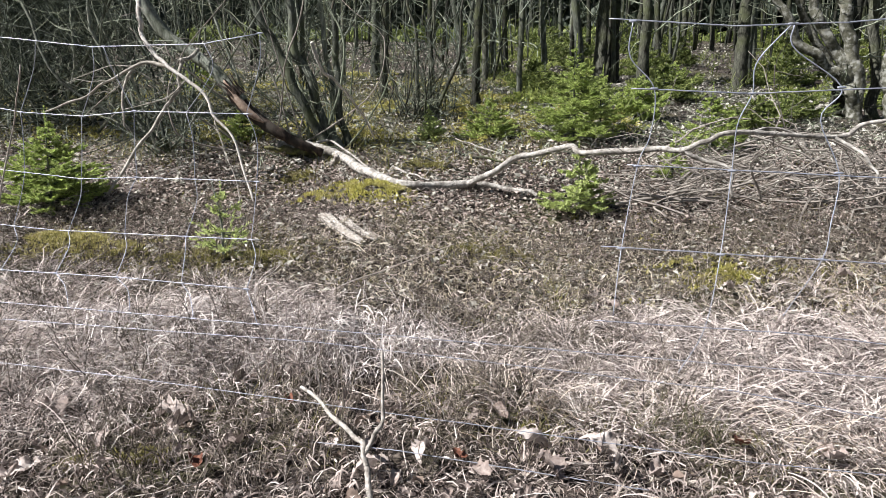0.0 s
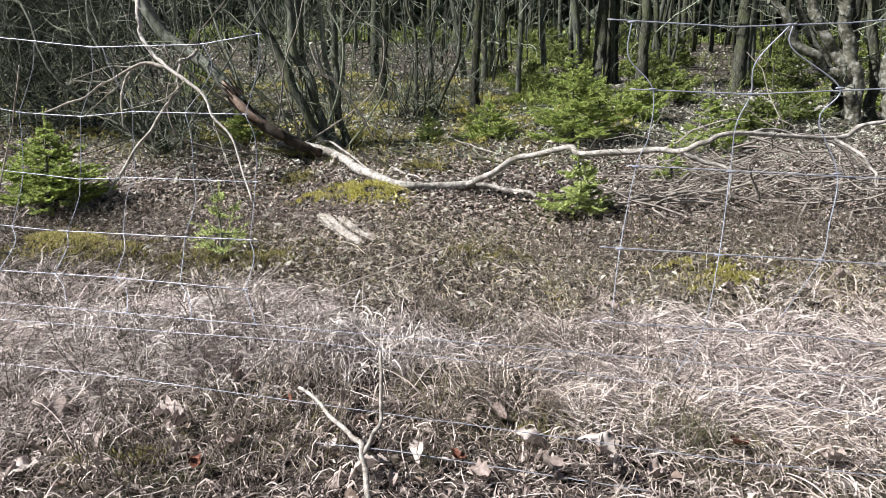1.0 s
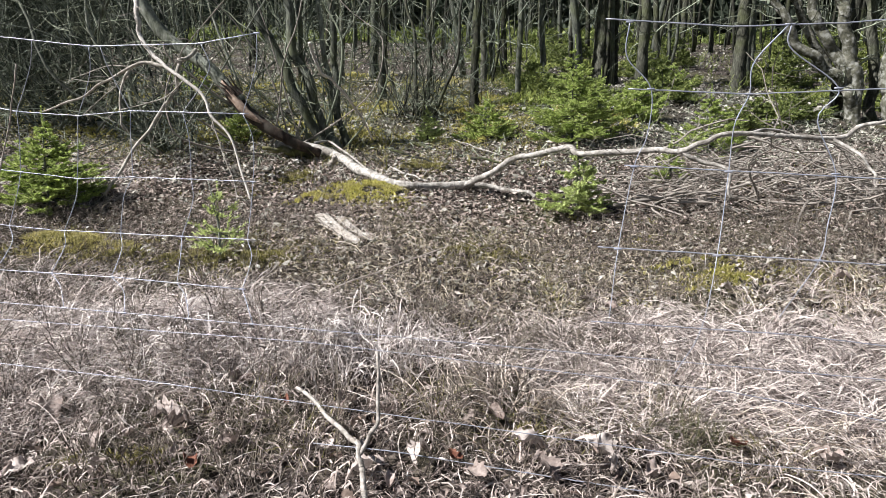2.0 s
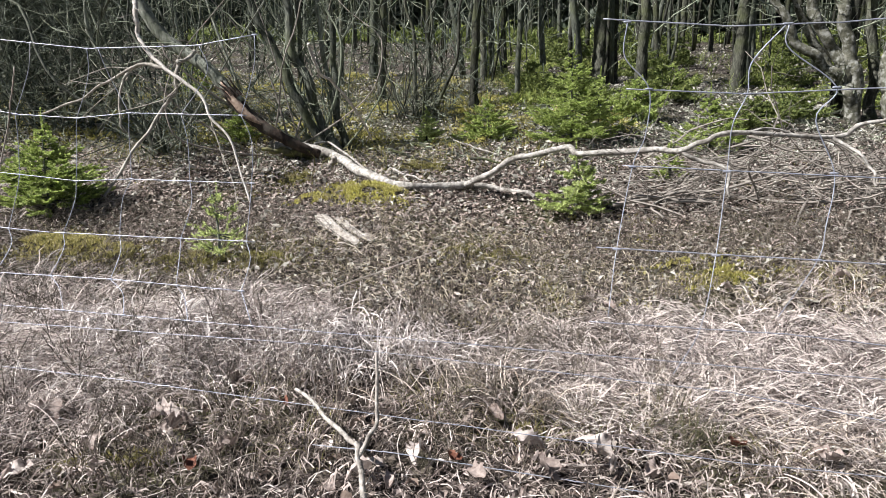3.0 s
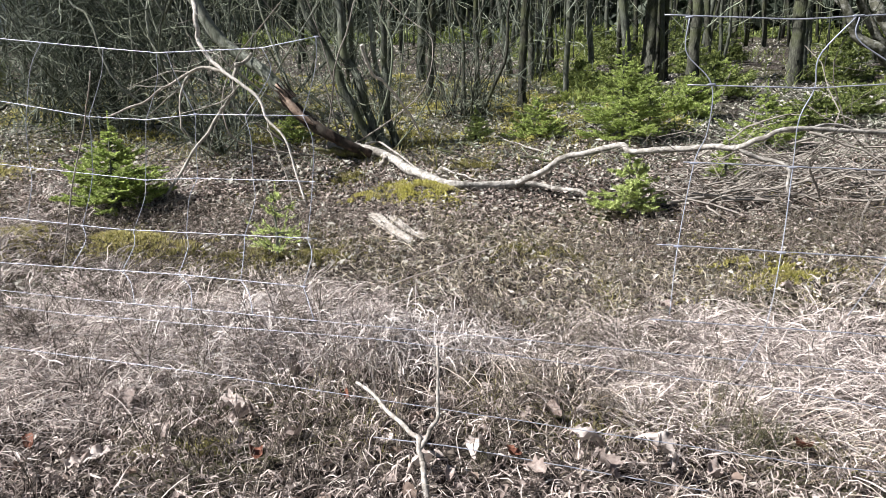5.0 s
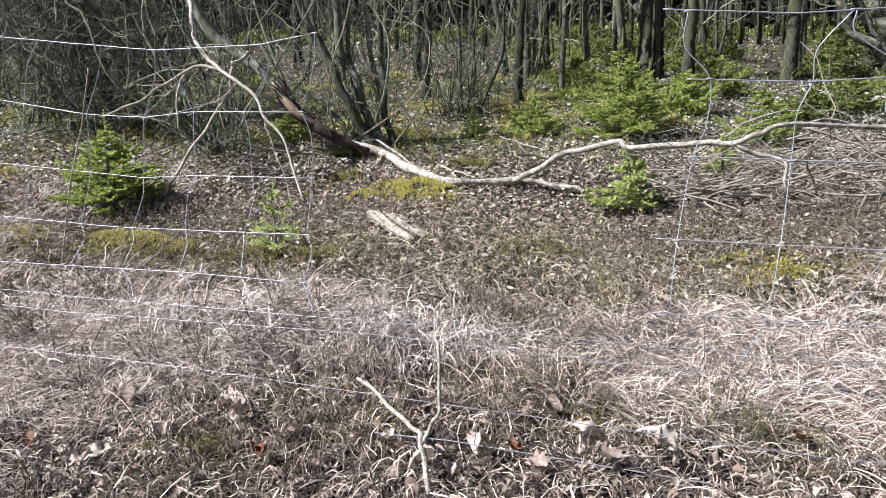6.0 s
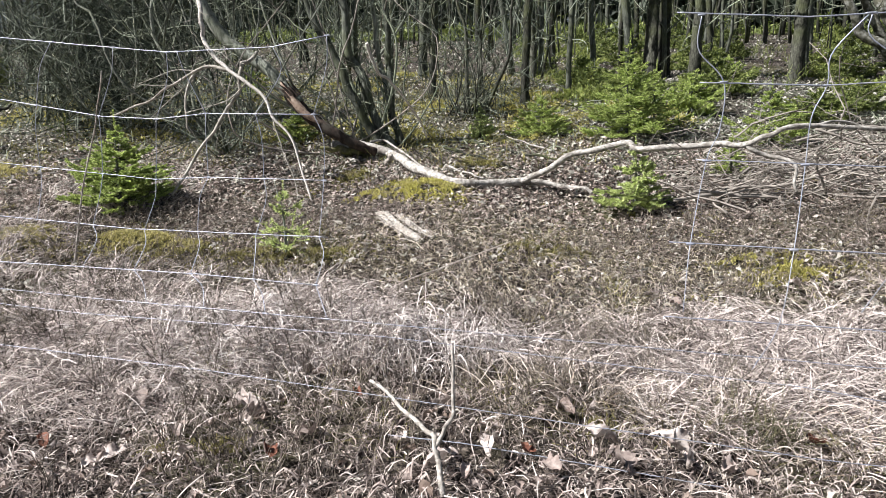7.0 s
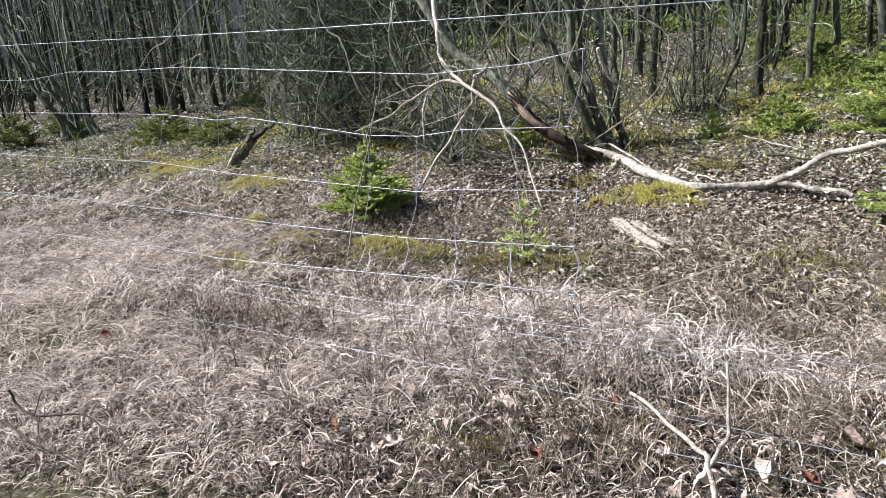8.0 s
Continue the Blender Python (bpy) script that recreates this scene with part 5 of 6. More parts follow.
# ---------- spruces ----------
def spruce(name, x, y, height, radius, mat, label, seed, whorls=6, needles=16, needle=0.016, group="young spruces", up=0.45, taper=0.0, sparse=False):
    """A young spruce: stem, whorls of boughs, side shoots set with needles."""
    rng = np.random.default_rng(seed)
    top = empty(name, on_ground(x, y), label, "spruce", group)
    b, wood, nd = Build(), Build(), []
    pts = curve_points([(0, 0, -0.03), (rng.normal(0, 0.012), rng.normal(0, 0.012), height * 0.5), (rng.normal(0, 0.02), 0, height)], 9)
    b.tube(pts, np.linspace(0.007 + height * 0.008, 0.002, 9), 6)
    part("trunk", b, M["bark_grey"], top, smooth=True)

    def shoot(a, c, dense=1.0):
        a, c = np.array(a), np.array(c)
        L = np.linalg.norm(c - a)
        nd.append((a, c, max(6, int(needles * L / 0.08 * dense))))

    for k in range(5):
        shoot((0, 0, height * (0.3 + 0.14 * k)), (0, 0, height * (0.44 + 0.14 * k)), 0.9)
    if needles > 30:
        shoot((0, 0, height * 0.97), (rng.normal(0, 0.01), 0, height * 1.16), 0.8)
    for wv in range(whorls):
        t = (wv + 0.35) / whorls
        zc = height * (0.06 + 0.9 * t)
        R = radius * (1.03 - t) ** (taper or (0.6 if needles > 40 else 0.8)) * (0.75 + 0.5 * min(t * 3, 0.5))
        n = rng.integers(5, 8)
        off = rng.uniform(0, 6.28)
        for k in range(n if sparse else n + (5 if needles > 60 else 3)):
            az = off + k * 2 * math.pi / n + rng.normal(0, 0.2)
            if rng.random() < 0.06:
                continue
            t = min(0.97, max(0.02, (wv + 0.35 + rng.uniform(-0.55, 0.55) * (0.12 if sparse else 1)) / whorls))
            zc = height * (0.06 + 0.9 * t)
            R = radius * (1.03 - t) ** (taper or (0.6 if needles > 40 else 0.8)) * (0.75 + 0.5 * min(t * 3, 0.5))
            r = R * rng.uniform(0.5, 1.2)
            dz = up * r * rng.uniform(-0.3, 1.3) - 0.12 * r
            base = np.array([0, 0, max(0.02, zc + rng.normal(0, 0.03) * height)])
            tip = base + np.array([math.cos(az) * r, math.sin(az) * r, dz])
            mid = (base + tip) / 2 + np.array([0, 0, -0.12 * r])
            pl = curve_points([base, mid, tip], 6)
            wood.tube(pl[::2], np.linspace(0.0045, 0.002, 3), 3, cap=False)
            shoot(pl[2], pl[5])
            shoot(pl[1], pl[3], 0.7)
            m = max(4, int(r / 0.05)) if sparse else max(5, int(r / 0.028))
            for j in range(m):
                q = rng.uniform(0.25, 0.95)
                p = pl[min(int(q * 5), 4)] * (1 - (q * 5) % 1) + pl[min(int(q * 5) + 1, 5)] * ((q * 5) % 1)
                sd = 1 if j % 2 else -1
                a2 = az + sd * rng.uniform(0.6, 1.1)
                l2 = r * rng.uniform(0.3, 0.55) * (1.15 - q * 0.75)
                e = p + np.array([math.cos(a2) * l2, math.sin(a2) * l2, rng.normal(0.1, 0.14) * l2])
                k = (p + e) / 2 + np.array([0, 0, -0.1 * l2])
                shoot(p, k)
                shoot(k, e, 1.25)
    A = np.concatenate([np.repeat(a[None], k, 0) for a, c, k in nd])
    C = np.concatenate([np.repeat(c[None], k, 0) for a, c, k in nd])
    m = len(A)
    t = rng.random(m)
    d = C - A
    d /= np.linalg.norm(d, axis=1)[:, None] + 1e-9
    q = rng.normal(0, 1, (m, 3)) + np.array([0, 0, 0.35])
    q -= d * (q * d).sum(1)[:, None]
    q /= np.linalg.norm(q, axis=1)[:, None] + 1e-9
    p = A + (C - A) * t[:, None]
    ln = needle * rng.uniform(0.75, 1.15, m) * (1.05 - 0.35 * t)
    tip = p + ln[:, None] * (q * 0.72 + d * 0.7)
    sd = np.cross(q, d) * (needle * 0.2)
    nb = Build()
    nb.add_many(np.stack([p + sd, p - sd, tip], 1), [(0, 1, 2)])
    part("bough_frame", wood, M["bark_grey"], top, kind="stuff")
    part("crown", nb, mat, top, kind="stuff")
    return top


S1, S2 = "bright green young spruce standing in the leaf litter", "tiny light green spruce seedling"
SPRUCES = [
    (-2.77, 4.76, 0.62, 0.44, "needle", S1, 8), (0.96, 4.78, 0.45, 0.33, "needle_light", S1, 6), (-1.26, 3.80, 0.46, 0.28, "needle_light", S2, 4),
    (1.24, 6.52, 0.86, 0.5, "needle", S1, 9), (1.60, 6.97, 0.6, 0.42, "needle", S1, 6), (0.45, 6.84, 0.42, 0.36, "needle", S1, 6), (-0.14, 6.82, 0.34, 0.24, "needle_light", S2, 5),
    (2.31, 8.14, 0.5, 0.45, "needle", S1, 6), (2.46, 6.30, 0.56, 0.46, "needle", S1, 6), (3.39, 7.40, 0.36, 0.5, "needle_deep_shade", S1, 5), (1.83, 5.41, 0.3, 0.2, "needle", S2, 5),
    (-3.64, 10.21, 0.6, 0.4, "needle", S1, 6), (-1.89, 6.41, 0.3, 0.25, "needle", S2, 5), (3.38, 10.21, 0.45, 0.4, "needle", S1, 5), (3.98, 7.73, 0.4, 0.45, "needle_deep_shade", S1, 5),
]
LEFT_SPRUCES = [
    (-11.24, 8.37, 0.6, 0.55, "needle_deep_shade", S1, 6), (-7.86, 8.15, 0.55, 0.6, "needle_deep_shade", S1, 6), (-6.61, 7.76, 0.4, 0.5, "needle_deep_shade", S1, 6), (-11.19, 9.38, 0.5, 0.5, "needle_deep_shade", S1, 6), (-8.93, 12.04, 0.6, 0.5, "needle_deep_shade", S1, 6),
]
for i, (x, y, h, r, mat, lab, wh) in enumerate(SPRUCES + LEFT_SPRUCES):
    near = y < 7.2 and x > -4
    spruce("young_spruce", x, y, h, r, M[mat], lab, 300 + i, wh + (2 if near and y > 6.2 else 0), 20 if y < 4.5 else 56 if y < 5 and x > 0 else 64 if y < 5 else 44 if near else 22, 0.022 if near else 0.034, taper=1.2 if y < 4.5 else 0.75 if y < 5 and x > 0 else 0.9 if near else 0.0, up=0.8 if y < 4.5 else 0.45, sparse=y < 4.5)
rng = np.random.default_rng(55)
for i in range(46):
    y = rng.uniform(8.5, 24)
    x = rng.uniform(-0.1, 0.75) * y
    if abs(x - 0.40 * y) < 0.45 or x < 0.05 * y:
        continue
    spruce("young_spruce", x, y, rng.uniform(0.35, 1.0), rng.uniform(0.35, 0.65), M["needle_deep_shade"], "young spruce growing in the shade of the wood", 400 + i, 5, 5, 0.055)


# ---------- fallen stem, dead branches ----------
def branch(name, ctrl, r0, r1, mat, label, category="branch", sides=8, side_branches=(), knots=0.3, count=0, twigs=0, twig_len=0.3, side_mat=None):
    """A dead branch along its run of places; side_branches: (run, r0, r1)."""
    c = [Vector(p) for p in ctrl]
    top = empty(name, c[0], label, category)
    fine, spread = Build(), np.random.default_rng(len(ctrl) * 13)
    for i, (run, a, e) in enumerate([(ctrl, r0, r1), *side_branches]):
        pts = curve_points(run, count or 10 * len(run)) - np.array(c[0])
        jog = np.random.default_rng(len(run) + i).normal(0, a * (0.1 if a > 0.03 else 0.22 if a > 0.02 else 0.5), (len(run) * 2, 3))
        jog[0] = jog[-1] = 0
        pts = pts + curve_points(jog, len(pts))
        b = Build()
        b.tube(pts, np.linspace(a, e, len(pts)), sides if i == 0 else max(5, sides - 2), knots=knots)
        part("stem" if i == 0 else "side_branch", b, mat if i == 0 or side_mat is None else side_mat, top, smooth=True)
        for _ in range(twigs):
            k = spread.integers(1, len(pts) - 1)
            limb(fine, pts[k], (pts[k] - pts[k - 1]) / np.linalg.norm(pts[k] - pts[k - 1]) + spread.normal(0, 0.7, 3), twig_len * spread.uniform(0.3, 1.2), max(a * 0.25, 0.0025), spread, 0, 1, 4, 0.3, 3, 0.35)
    if twigs:
        part("spray", fine, side_mat or mat, top, kind="stuff")
    return top


fallen = branch("leaning_broken_trunk", [(-3.35, 6.0, 3.45), (-2.95, 5.95, 2.90), (-2.636, 5.9, 2.441), (-2.315, 5.9, 1.968), (-1.977, 5.85, 1.734), (-1.773, 5.8, 1.523), (-1.69, 5.79, 1.42)], 0.042, 0.056, M["bark_grey"],
                "broken leaning trunk torn open to red-brown wood", "tree trunk", 12)
FOOT = np.array((-3.35, 6.0, 3.45))
b = Build()
b.tube(curve_points([(-1.80, 5.8, 1.56), (-1.72, 5.79, 1.44), (-1.60, 5.78, 1.315), (-1.42, 5.76, 1.19), (-1.23, 5.78, 1.085), (-1.05, 5.86, 1.0)], 30) - FOOT, np.concatenate([[0.03, 0.045], np.linspace(0.058, 0.036, 28)]), 14, knots=0.32)
part("torn_wood", b, M["torn_wood"], fallen, "torn red-brown splintered wood", smooth=True)
b = Build()
b.tube(curve_points([(-1.83, 5.755, 1.60), (-1.73, 5.735, 1.46), (-1.62, 5.725, 1.34), (-1.50, 5.72, 1.255)], 18) - FOOT, [0.008, 0.03, 0.036, 0.03, 0.006], 9, knots=0.2)
part("bared_heartwood", b, M["heartwood"], fallen, "bared tan heartwood inside the tear", smooth=True)
for k in range(6):
    b = Build()
    a = np.array((-1.807, 5.74, 1.584)) - FOOT + np.array((0.02 * k - 0.05, -0.02 + 0.01 * (k % 2), 0.012 * (k % 3)))
    b.tube([a + np.array((0.10, -0.01, -0.11)), a + np.array((0.05, -0.012, -0.05)), a + np.array((-0.01, -0.02 * (k % 2), 0.015 * k - 0.02))], [0.012, 0.009, 0.002], 5, knots=0.3)
    part("splinter", b, M["torn_wood"], fallen)

branch("fallen_pale_branch", [(-1.456, 5.948, 1.062), (-1.197, 6.014, 1.061), (-0.899, 5.846, 0.985), (-0.596, 5.297, 0.883), (-0.293, 5.023, 0.805), (-0.019, 5.11, 0.79), (0.232, 5.177, 0.799)], 0.042, 0.030, M["dead_wood"],
       "long pale fallen branch lying across the slope", "branch", 9, [
           ([(0.188, 5.158, 0.796), (0.357, 5, 0.897), (0.557, 4.95, 1.012), (0.877, 4.8, 1.082), (0.977, 4.7, 1.054), (1.365, 4.5, 1.081), (1.546, 4.4, 1.088), (1.676, 4.35, 1.14), (1.853, 4.35, 1.191), (2.57, 4.5, 1.172), (2.766, 4.5, 1.246), (3.017, 4.5, 1.316)], 0.025, 0.013),
           ([(0.232, 5.18, 0.79), (0.414, 5.176, 0.774), (0.625, 5.115, 0.742), (0.783, 5.019, 0.7)], 0.024, 0.014),
           ([(1.546, 4.4, 1.085), (1.686, 4.35, 1.015), (1.814, 4.3, 0.965), (1.831, 4.25, 0.79)], 0.017, 0.008),
           ([(1.853, 4.35, 1.184), (2.174, 4.5, 1.221), (2.346, 4.5, 1.178), (2.401, 4.5, 1.105)], 0.010, 0.006),
           ([(2.57, 4.5, 1.172), (2.687, 4.4, 1.079), (2.748, 4.3, 0.951), (2.745, 4.25, 0.866)], 0.013, 0.007),
           ([(-1.137, 6.094, 1.09), (-0.984, 6.087, 1.091), (-0.67, 5.554, 0.95), (-0.496, 5.17, 0.861)], 0.012, 0.006)])

branch("hanging_dead_branch", [(-2.42, 5.5, 2.50), (-2.35, 5.4, 2.24), (-2.296, 5.3, 2.032), (-2.292, 5.3, 1.909), (-2.195, 5.25, 1.78), (-2.075, 5.2, 1.673), (-1.915, 5.15, 1.559), (-1.758, 5.1, 1.434), (-1.694, 5.05, 1.298), (-1.553, 5, 1.135), (-1.458, 4.95, 0.912), (-1.305, 4.75, 0.524)], 0.021, 0.007, M["white_stick"],
       "bleached dead branch hanging from the leaning trunk", "branch", 7, [
           ([(-2.055, 5.2, 1.661), (-2.222, 5.25, 1.698), (-2.398, 5.3, 1.652), (-2.627, 5.4, 1.561), (-2.958, 5.5, 1.421), (-3.275, 5.6, 1.325)], 0.016, 0.008),
           ([(-1.942, 5.5, 1.818), (-1.961, 5.3, 1.725), (-1.979, 5.2, 1.653), (-1.984, 5.15, 1.465), (-2.078, 5.1, 1.339), (-2.219, 5, 1.091), (-2.424, 4.85, 0.73)], 0.017, 0.011),
           ([(-2.376, 5.3, 1.652), (-2.427, 5.25, 1.531), (-2.428, 5.2, 1.319), (-2.396, 5.2, 1.184)], 0.012, 0.006),
           ([(-2.393, 5.3, 1.597), (-2.54, 5.3, 1.491), (-2.774, 5.3, 1.298)], 0.006, 0.003),
           ([(-2.353, 5.3, 1.669), (-2.617, 5.4, 1.676), (-2.943, 5.5, 1.588)], 0.005, 0.003),
           ([(-1.915, 5.15, 1.559), (-2.029, 5.1, 1.441), (-2.157, 5.1, 1.4), (-2.439, 5.2, 1.34)], 0.007, 0.003),
           ([(-1.694, 5.05, 1.298), (-1.619, 5, 1.074), (-1.498, 4.9, 0.792), (-1.43, 4.75, 0.442)], 0.006, 0.003)], twigs=5, twig_len=0.35, side_mat=M["dead_bark"])
branch("pale_curved_stick", [(-0.987, 5.2, 1.841), (-0.962, 5.25, 1.724), (-0.897, 5.35, 1.608), (-0.789, 5.5, 1.511), (-0.687, 5.75, 1.341), (-0.621, 6.1, 1.127)], 0.014, 0.008, M["white_stick"], "pale curved dead stick leaning in the shrubs", "branch")
branch("forked_birch_twig", [(-0.217, 1.9, 0.063), (-0.241, 1.97, 0.148), (-0.251, 2, 0.19), (-0.301, 2.07, 0.224), (-0.406, 2.2, 0.256), (-0.513, 2.32, 0.28)], 0.0105, 0.006, M["bleached"],
       "forked grey birch twig stuck in the grass", "branch", 8, [([(-0.247, 2, 0.184), (-0.207, 2.02, 0.257), (-0.185, 2.05, 0.36), (-0.197, 2.1, 0.494)], 0.0085, 0.005)])
branch("upright_thin_stick", [(-1.677, 2.75, 1.447), (-1.743, 2.8, 1.285), (-1.825, 2.85, 1.1), (-1.914, 2.9, 0.905), (-2.011, 2.95, 0.596)], 0.003, 0.004, M["bleached"], "thin straight upright dead stick", "stick", 5)
branch("dry_grass_stalk", [(-0.823, 3.124, 0.317), (-0.531, 3.356, 0.409), (-0.259, 3.61, 0.471), (0.063, 3.893, 0.544)], 0.004, 0.003, M["straw"], "long dry straw-coloured stalk lying on the ground", "stalk", 5, knots=0.05)
post = branch("rotten_stump_post", [(-5.12, 6.1, 0.88), (-4.93, 6.05, 1.13), (-4.74, 6.05, 1.31)], 0.052, 0.044, M["bark_dark"], "short leaning rotten post with split grey wood", "stump", 10,
              [([(-4.76, 6.04, 1.29), (-4.58, 6.03, 1.39), (-4.44, 6.03, 1.46)], 0.03, 0.008), ([(-4.80, 6.02, 1.27), (-4.72, 6.02, 1.37), (-4.68, 6.02, 1.43)], 0.025, 0.004)], knots=0.5)
b = Build()
b.tube(np.array([(-5.165, 6.05, 0.9), (-5.04, 6.02, 1.07), (-4.93, 6.0, 1.2), (-4.84, 6.0, 1.29)]) - np.array((-5.12, 6.1, 0.88)), [0.02, 0.024, 0.016, 0.004], 6, knots=0.4)
part("split_face", b, M["bleached"], post, "pale bared wood along the split")


def split_log(a, c, r, label):
    """A weathered log: grooved along the grain, one deep split, jagged ends, and two slabs torn off beside it."""
    rng = np.random.default_rng(19)
    a, c = np.array(a), np.array(c)
    top = empty("split_log", a, label, "log")
    ax = (c - a) / np.linalg.norm(c - a)
    u = np.cross(ax, (0, 0, 1.0))
    u /= np.linalg.norm(u)
    w = np.cross(u, ax)
    for name, shift, size, along, flat in (("trunk_piece", (0, 0), 1.0, (0.0, 1.0), 0.8), ("slab", (-0.088, 0.014), 0.72, (0.18, 0.95), 0.55), ("slab", (-0.15, 0.004), 0.5, (0.5, 1.2), 0.6)):
        n, m = 20, 16
        grooves = 1 + rng.normal(0, 0.13, n)
        grooves[5] = 0.35
        grooves[6] = 0.7
        start, end = along[0] + rng.uniform(-0.06, 0.05, n), along[1] + rng.uniform(-0.09, 0.06, n)
        v = []
        for k in range(m):
            t = k / (m - 1)
            rr = r * size * grooves * (1.05 - 0.35 * t) * (1 + rng.normal(0, 0.035, n)) * (0.72 if k in (0, m - 1) else 1)
            for j in range(n):
                q = 2 * math.pi * j / n
                v.append(ax * np.linalg.norm(c - a) * (start[j] + (end[j] - start[j]) * t) + u * (shift[0] + rr[j] * math.cos(q) + 0.015 * math.sin(3 * t)) + w * (shift[1] + rr[j] * flat * math.sin(q)))
        f = [(k * n + j, k * n + (j + 1) % n, (k + 1) * n + (j + 1) % n, (k + 1) * n + j) for k in range(m - 1) for j in range(n)]
        f += [tuple(range(n))[::-1], tuple((m - 1) * n + j for j in range(n))]
        b = Build()
        b.add(v, f)
        part(name, b, M["bleached"], top)


split_log((-0.775, 4.359, 0.648), (-0.48, 3.969, 0.529), 0.043, "short bleached split log on the leaf litter")

# mossy stub at the joint, dark sticks and stumps on the slope
STICKS = [
    ("dark_fallen_stick", [(-0.30, 6.6, 1.09), (0.02, 6.2, 1.02), (0.30, 5.85, 0.97), (0.62, 5.7, 0.93)], 0.016, 0.007, "bark_dark", "dark dead stick lying on the leaf litter"),
    ("dark_fallen_stick", [(-0.48, 6.3, 1.03), (-0.2, 5.95, 0.97), (0.02, 5.7, 0.9), (0.22, 5.5, 0.87)], 0.012, 0.006, "bark_dark", "thin dark dead stick below the shrubs"),
    ("pale_fallen_stick", [(-0.42, 5.65, 0.9), (-0.26, 5.4, 0.86), (-0.10, 5.2, 0.82)], 0.011, 0.006, "dead_wood", "short pale stick leaning on the fallen branch"),
    ("pale_fallen_stick", [(-2.05, 4.62, 0.6), (-1.93, 4.56, 0.58), (-1.80, 4.5, 0.57)], 0.013, 0.008, "bleached", "short bleached stick in the heather"),
    ("pale_fallen_stick", [(0.5, 6.05, 1.0), (0.28, 6.3, 1.07), (0.12, 6.6, 1.12)], 0.009, 0.005, "dead_wood", "pale thin stick lying on dead leaves"),
    ("mossy_log_stub", [(-1.52, 5.78, 1.05), (-1.40, 5.82, 1.035), (-1.26, 5.88, 1.015), (-1.10, 5.92, 0.99)], 0.014, 0.046, "mossy_bark", "broken mossy stub at the foot of the torn trunk"),
    ("bark_fragment", [(-0.93, 5.72, 0.9), (-0.90, 5.66, 0.95), (-0.88, 5.62, 0.99)], 0.032, 0.018, "bleached", "short pale chunk of broken wood"),
]
for name, run, r0, r1, mat, label in STICKS:
    branch(name, run, r0, r1, M[mat], label, "stump" if "stub" in name or "stump" in name else "wood chunk" if "fragment" in name else "stick", 8, knots=0.4)

LONG_STICKS = [
    ([(1.18, 4.60, 0.706), (1.56, 4.70, 0.764), (2.05, 4.75, 0.821), (2.52, 4.90, 0.934)], 0.014), ([(1.34, 4.70, 0.763), (1.74, 4.65, 0.730), (2.16, 4.60, 0.671), (2.44, 4.55, 0.656)], 0.012),
    ([(1.34, 4.75, 0.730), (1.90, 4.75, 0.741), (2.46, 4.75, 0.736), (2.91, 4.70, 0.711)], 0.013), ([(1.80, 4.70, 0.737), (1.96, 4.60, 0.698), (2.09, 4.45, 0.613)], 0.008),
    ([(1.47, 4.40, 0.643), (1.44, 4.55, 0.712), (1.72, 4.60, 0.794), (2.03, 4.60, 0.776)], 0.008), ([(2.21, 4.90, 1.175), (2.48, 4.85, 1.077), (2.75, 4.80, 0.941), (3.16, 4.80, 0.783)], 0.010),
]
for run, r in LONG_STICKS:
    branch("grey_cut_branch", run, r, r * 0.5, M["brush"], "long crooked grey cut branch on the brushwood", "branch", 6, knots=0.3, twigs=4, twig_len=0.35)
branch("arching_twig", [(2.09, 4.90, 1.094), (2.41, 4.90, 1.175), (2.65, 4.90, 1.185), (2.91, 4.90, 1.090), (3.07, 4.80, 0.942)], 0.010, 0.005, M["brush"], "thin twig arching over the brushwood", "branch", 6, knots=0.2)

# ---------- brush pile ----------
rng = np.random.default_rng(61)
pile_at = on_ground(2.6, 4.8)
pile = empty("brush_pile", pile_at, "heap of thin grey cut branches on the slope", "brushwood")
rest = Build()
for i in range(560):
    x, y = rng.uniform(1.35, 4.8), float(np.clip(rng.normal(5.0, 0.32), 4.45, 5.8))
    z = ground_z(x, y) + abs(rng.normal(0, 0.09 + 0.06 * min(1.0, max(0.0, x - 1.8)))) + 0.02
    az = rng.normal(0.05, 0.5) + (math.pi if rng.random() < 0.5 else 0)
    thick = i < 140
    b = Build() if thick else rest
    limb(b, np.array((x, y, z)) - np.array(pile_at), (math.cos(az), math.sin(az) * 0.6, rng.normal(0, 0.1)), rng.uniform(0.5, 1.5) if thick else rng.uniform(0.2, 0.7),
         rng.uniform(0.005, 0.011) if thick else rng.uniform(0.0025, 0.005), rng, 0, 1, 5, 0.25, 3, 0.5)
    if thick:
        part("cut_branch", b, M["brush"], pile)
part("loose_brush", rest, M["brush"], pile, kind="stuff")


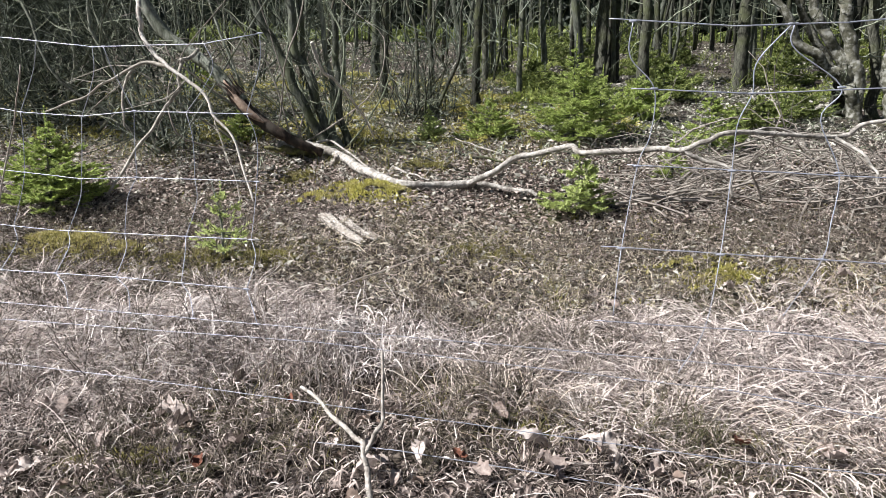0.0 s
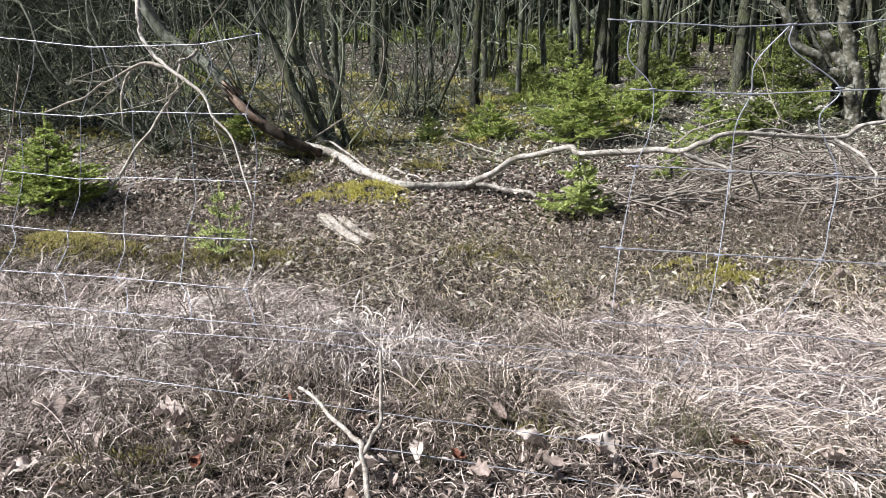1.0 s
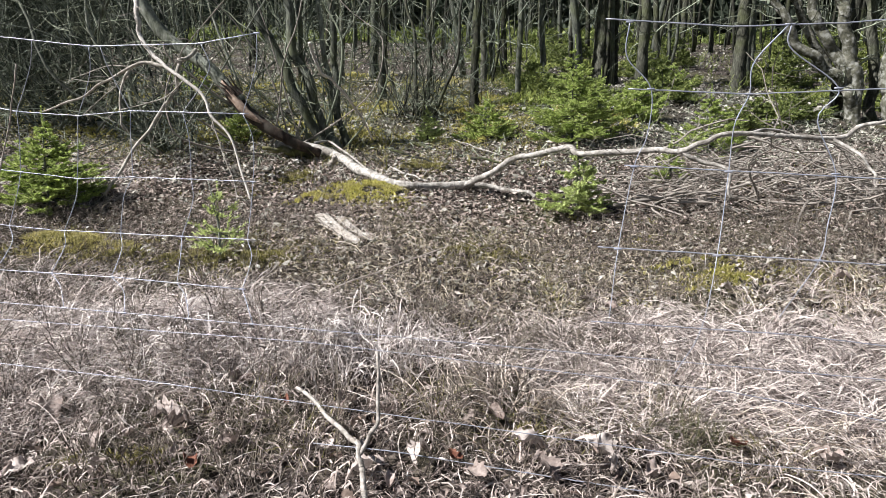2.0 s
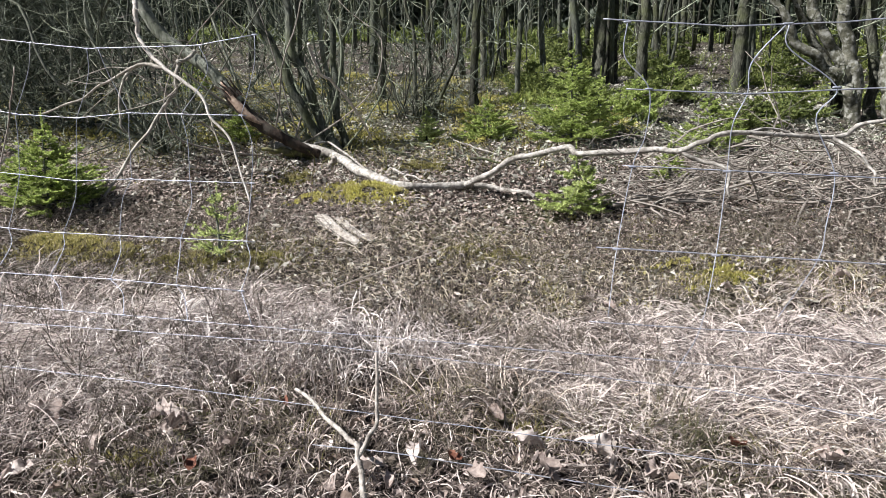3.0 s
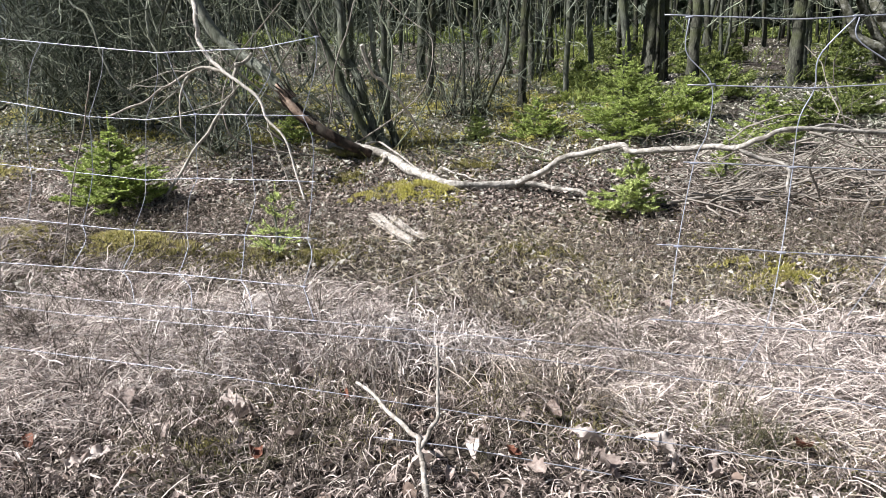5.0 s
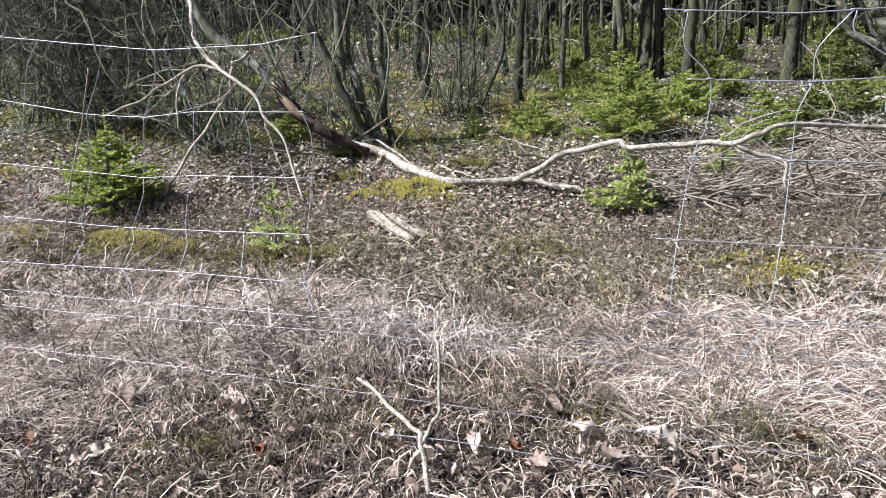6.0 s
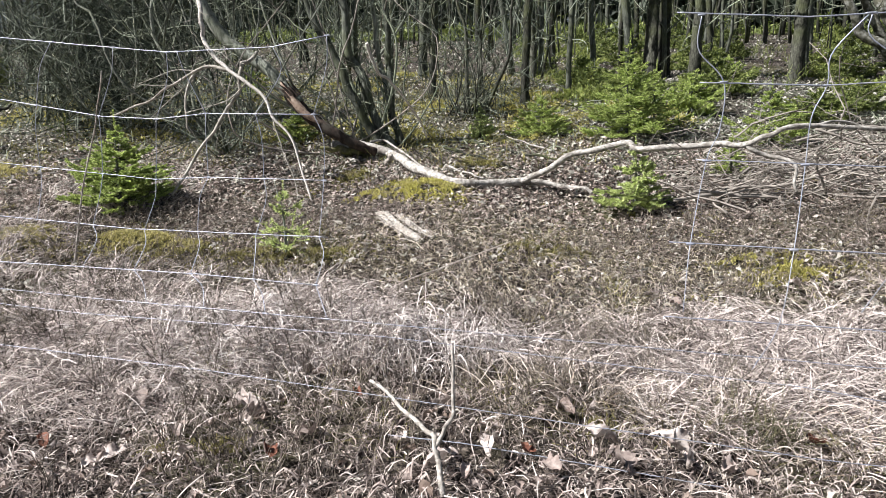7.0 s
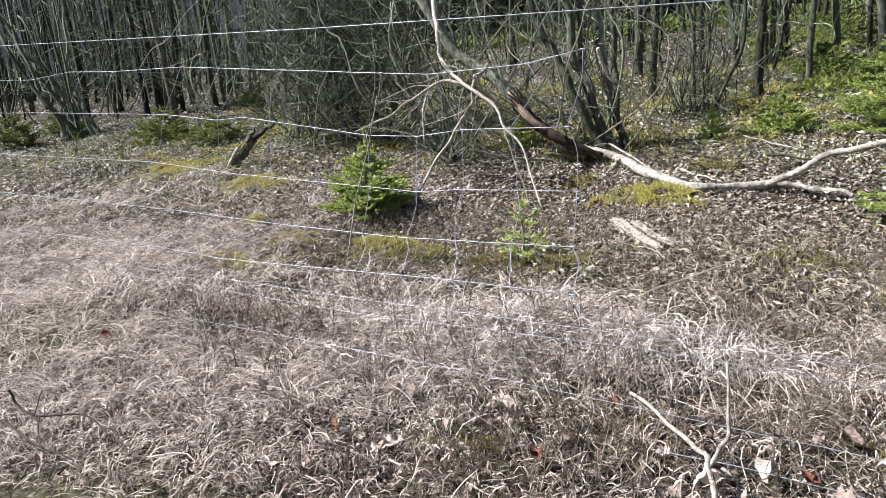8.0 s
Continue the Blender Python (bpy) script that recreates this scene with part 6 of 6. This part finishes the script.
# ---------- single dead leaves, near the fence ----------
def dead_leaf(x, y, size, mat, label, seed, lobes=4, lift=0.03):
    """A rolled and crumpled, lobed leaf lying on the litter."""
    r = np.random.default_rng(seed)
    side = leaf_outline(lobes)
    k = len(side)
    roll, curl, twist, a, c = r.uniform(2.0, 5.5), r.normal(0, 0.7), r.normal(0, 1.0), r.uniform(0, 6.28), r.uniform(0, 6.28)
    v = []
    columns = (0, 0.4, 0.75, 1, -0.4, -0.75, -1)
    for sx in columns:
        for w, t in side:
            q = w * 1.3 * sx * (1 + 0.15 * math.sin(9 * t + a))
            px, pz = math.sin(roll * q) / roll, (1 - math.cos(roll * q)) / roll
            pz += curl * t * t + twist * q * t + 0.09 * math.sin(11 * t + 9 * q + c) + r.normal(0, 0.04)
            v.append((px * size, t * size, pz * size))
    f = []
    for i, j in ((0, 1), (1, 2), (2, 3), (4, 0), (5, 4), (6, 5)):
        f += [(i * k + m, j * k + m, j * k + m + 1, i * k + m + 1) for m in range(k - 1)]
    low = np.array(v) @ np.array(Euler((0.25 * r.normal(), 0.25 * r.normal(), r.uniform(0, 6.28))).to_matrix()).T
    low[:, 2] -= low[:, 2].min()
    b = Build()
    b.add(low, f)
    ob = part("dead_leaf", b, mat, label=label, smooth=True)
    ob.location = on_ground(x, y, lift + 0.022)
    return tagged(ob, category="leaf", group="dead leaves by the fence")


PALE, RED = "large curled pale dead oak leaf", "red-brown dead leaf among the litter"
LEAVES = [
    (-1.04, 2.40, 0.15, 0), (-0.95, 2.31, 0.14, 0), (-1.39, 2.08, 0.11, 0), (-0.07, 2.15, 0.12, 0), (0.32, 2.17, 0.15, 0), (0.53, 2.04, 0.17, 0), (0.35, 2.01, 0.15, 0),
    (-0.82, 2.66, 0.14, 0), (-0.59, 2.45, 0.08, 1), (0.06, 2.14, 0.08, 1), (-0.84, 2.13, 0.10, 1), (-1.11, 2.04, 0.08, 0), (-1.46, 2.42, 0.11, 0), (-0.74, 2.23, 0.13, 0), (0.21, 2.37, 0.11, 0),
    (2.11, 3.47, 0.11, 0), (0.86, 3.30, 0.08, 0), (0.71, 2.58, 0.13, 0), (1.32, 2.12, 0.12, 0), (1.04, 2.19, 0.10, 1), (-0.24, 2.06, 0.14, 0), (-0.48, 3.00, 0.07, 0), (1.52, 3.49, 0.09, 0),
]
LEFT_LEAVES = [
    (-3.37, 2.61, 0.09, 1), (-2.84, 2.50, 0.08, 0), (-1.68, 2.14, 0.09, 1), (-1.44, 2.05, 0.1, 0), (-1.81, 2.07, 0.1, 0), (-1.00, 2.30, 0.09, 0), (-2.18, 2.38, 0.11, 0), (-2.29, 2.36, 0.12, 0), (-1.53, 2.43, 0.1, 0), (-2.63, 2.07, 0.08, 0),
    (-1.12, 2.29, 0.1, 0), (-0.35, 2.44, 0.1, 0), (-0.15, 2.03, 0.1, 0), (0.12, 2.00, 0.11, 0), (0.70, 2.04, 0.1, 0),
]
for i, (x, y, size, red) in enumerate(LEAVES + LEFT_LEAVES):
    dead_leaf(x, y, size * 0.9, M["red_leaf"] if red else M["oak_leaf"], RED if red else PALE, 500 + i, 2 if red else 4)

# more leaves between the fence and the matted grass
M["brown_leaf"] = material("dull_brown_leaf", [(0.07, 0.05, 0.042), (0.19, 0.145, 0.12), (0.33, 0.27, 0.235)], ((0.09, 0.065, 0.052), 0.7), scale=25, coarse_scale=14, rough=0.8, bump=0.4, vary="object", spread=0.3, leafy=0.15)
rng = np.random.default_rng(83)
for i, (x, y) in enumerate(scatter(rng, 520, (-2.9, 1.2, 1.5, 2.5), lambda x, y: 0.5 * max(0.0, 1 - 1.3 * straw_density(x, y)))):
    brown = rng.random() < 0.35
    dead_leaf(x, y, rng.uniform(0.04, 0.075), M["brown_leaf"] if brown else M["oak_leaf"], "small dull brown dead leaf curled on the litter" if brown else "small pale dead oak leaf on the litter", 600 + i, int(rng.integers(2, 5)), rng.uniform(-0.02, 0.02))

branch("dark_fallen_twig", [(-3.187, 1.887, 0.219), (-3.16, 1.897, 0.151), (-3.025, 1.868, 0.123), (-2.769, 1.908, 0.133), (-2.485, 1.783, 0.106)], 0.006, 0.003, M["dark_twig"], "dark brown fallen twig in the dry grass", "twig", 5,
       [([(-2.996, 1.872, 0.124), (-2.842, 1.739, 0.109), (-2.672, 1.619, 0.113)], 0.004, 0.002), ([(-3.105, 1.784, 0.124), (-2.791, 1.677, 0.107), (-2.518, 1.624, 0.096)], 0.005, 0.003), ([(-3.025, 1.868, 0.123), (-3.052, 1.946, 0.208)], 0.003, 0.002)])
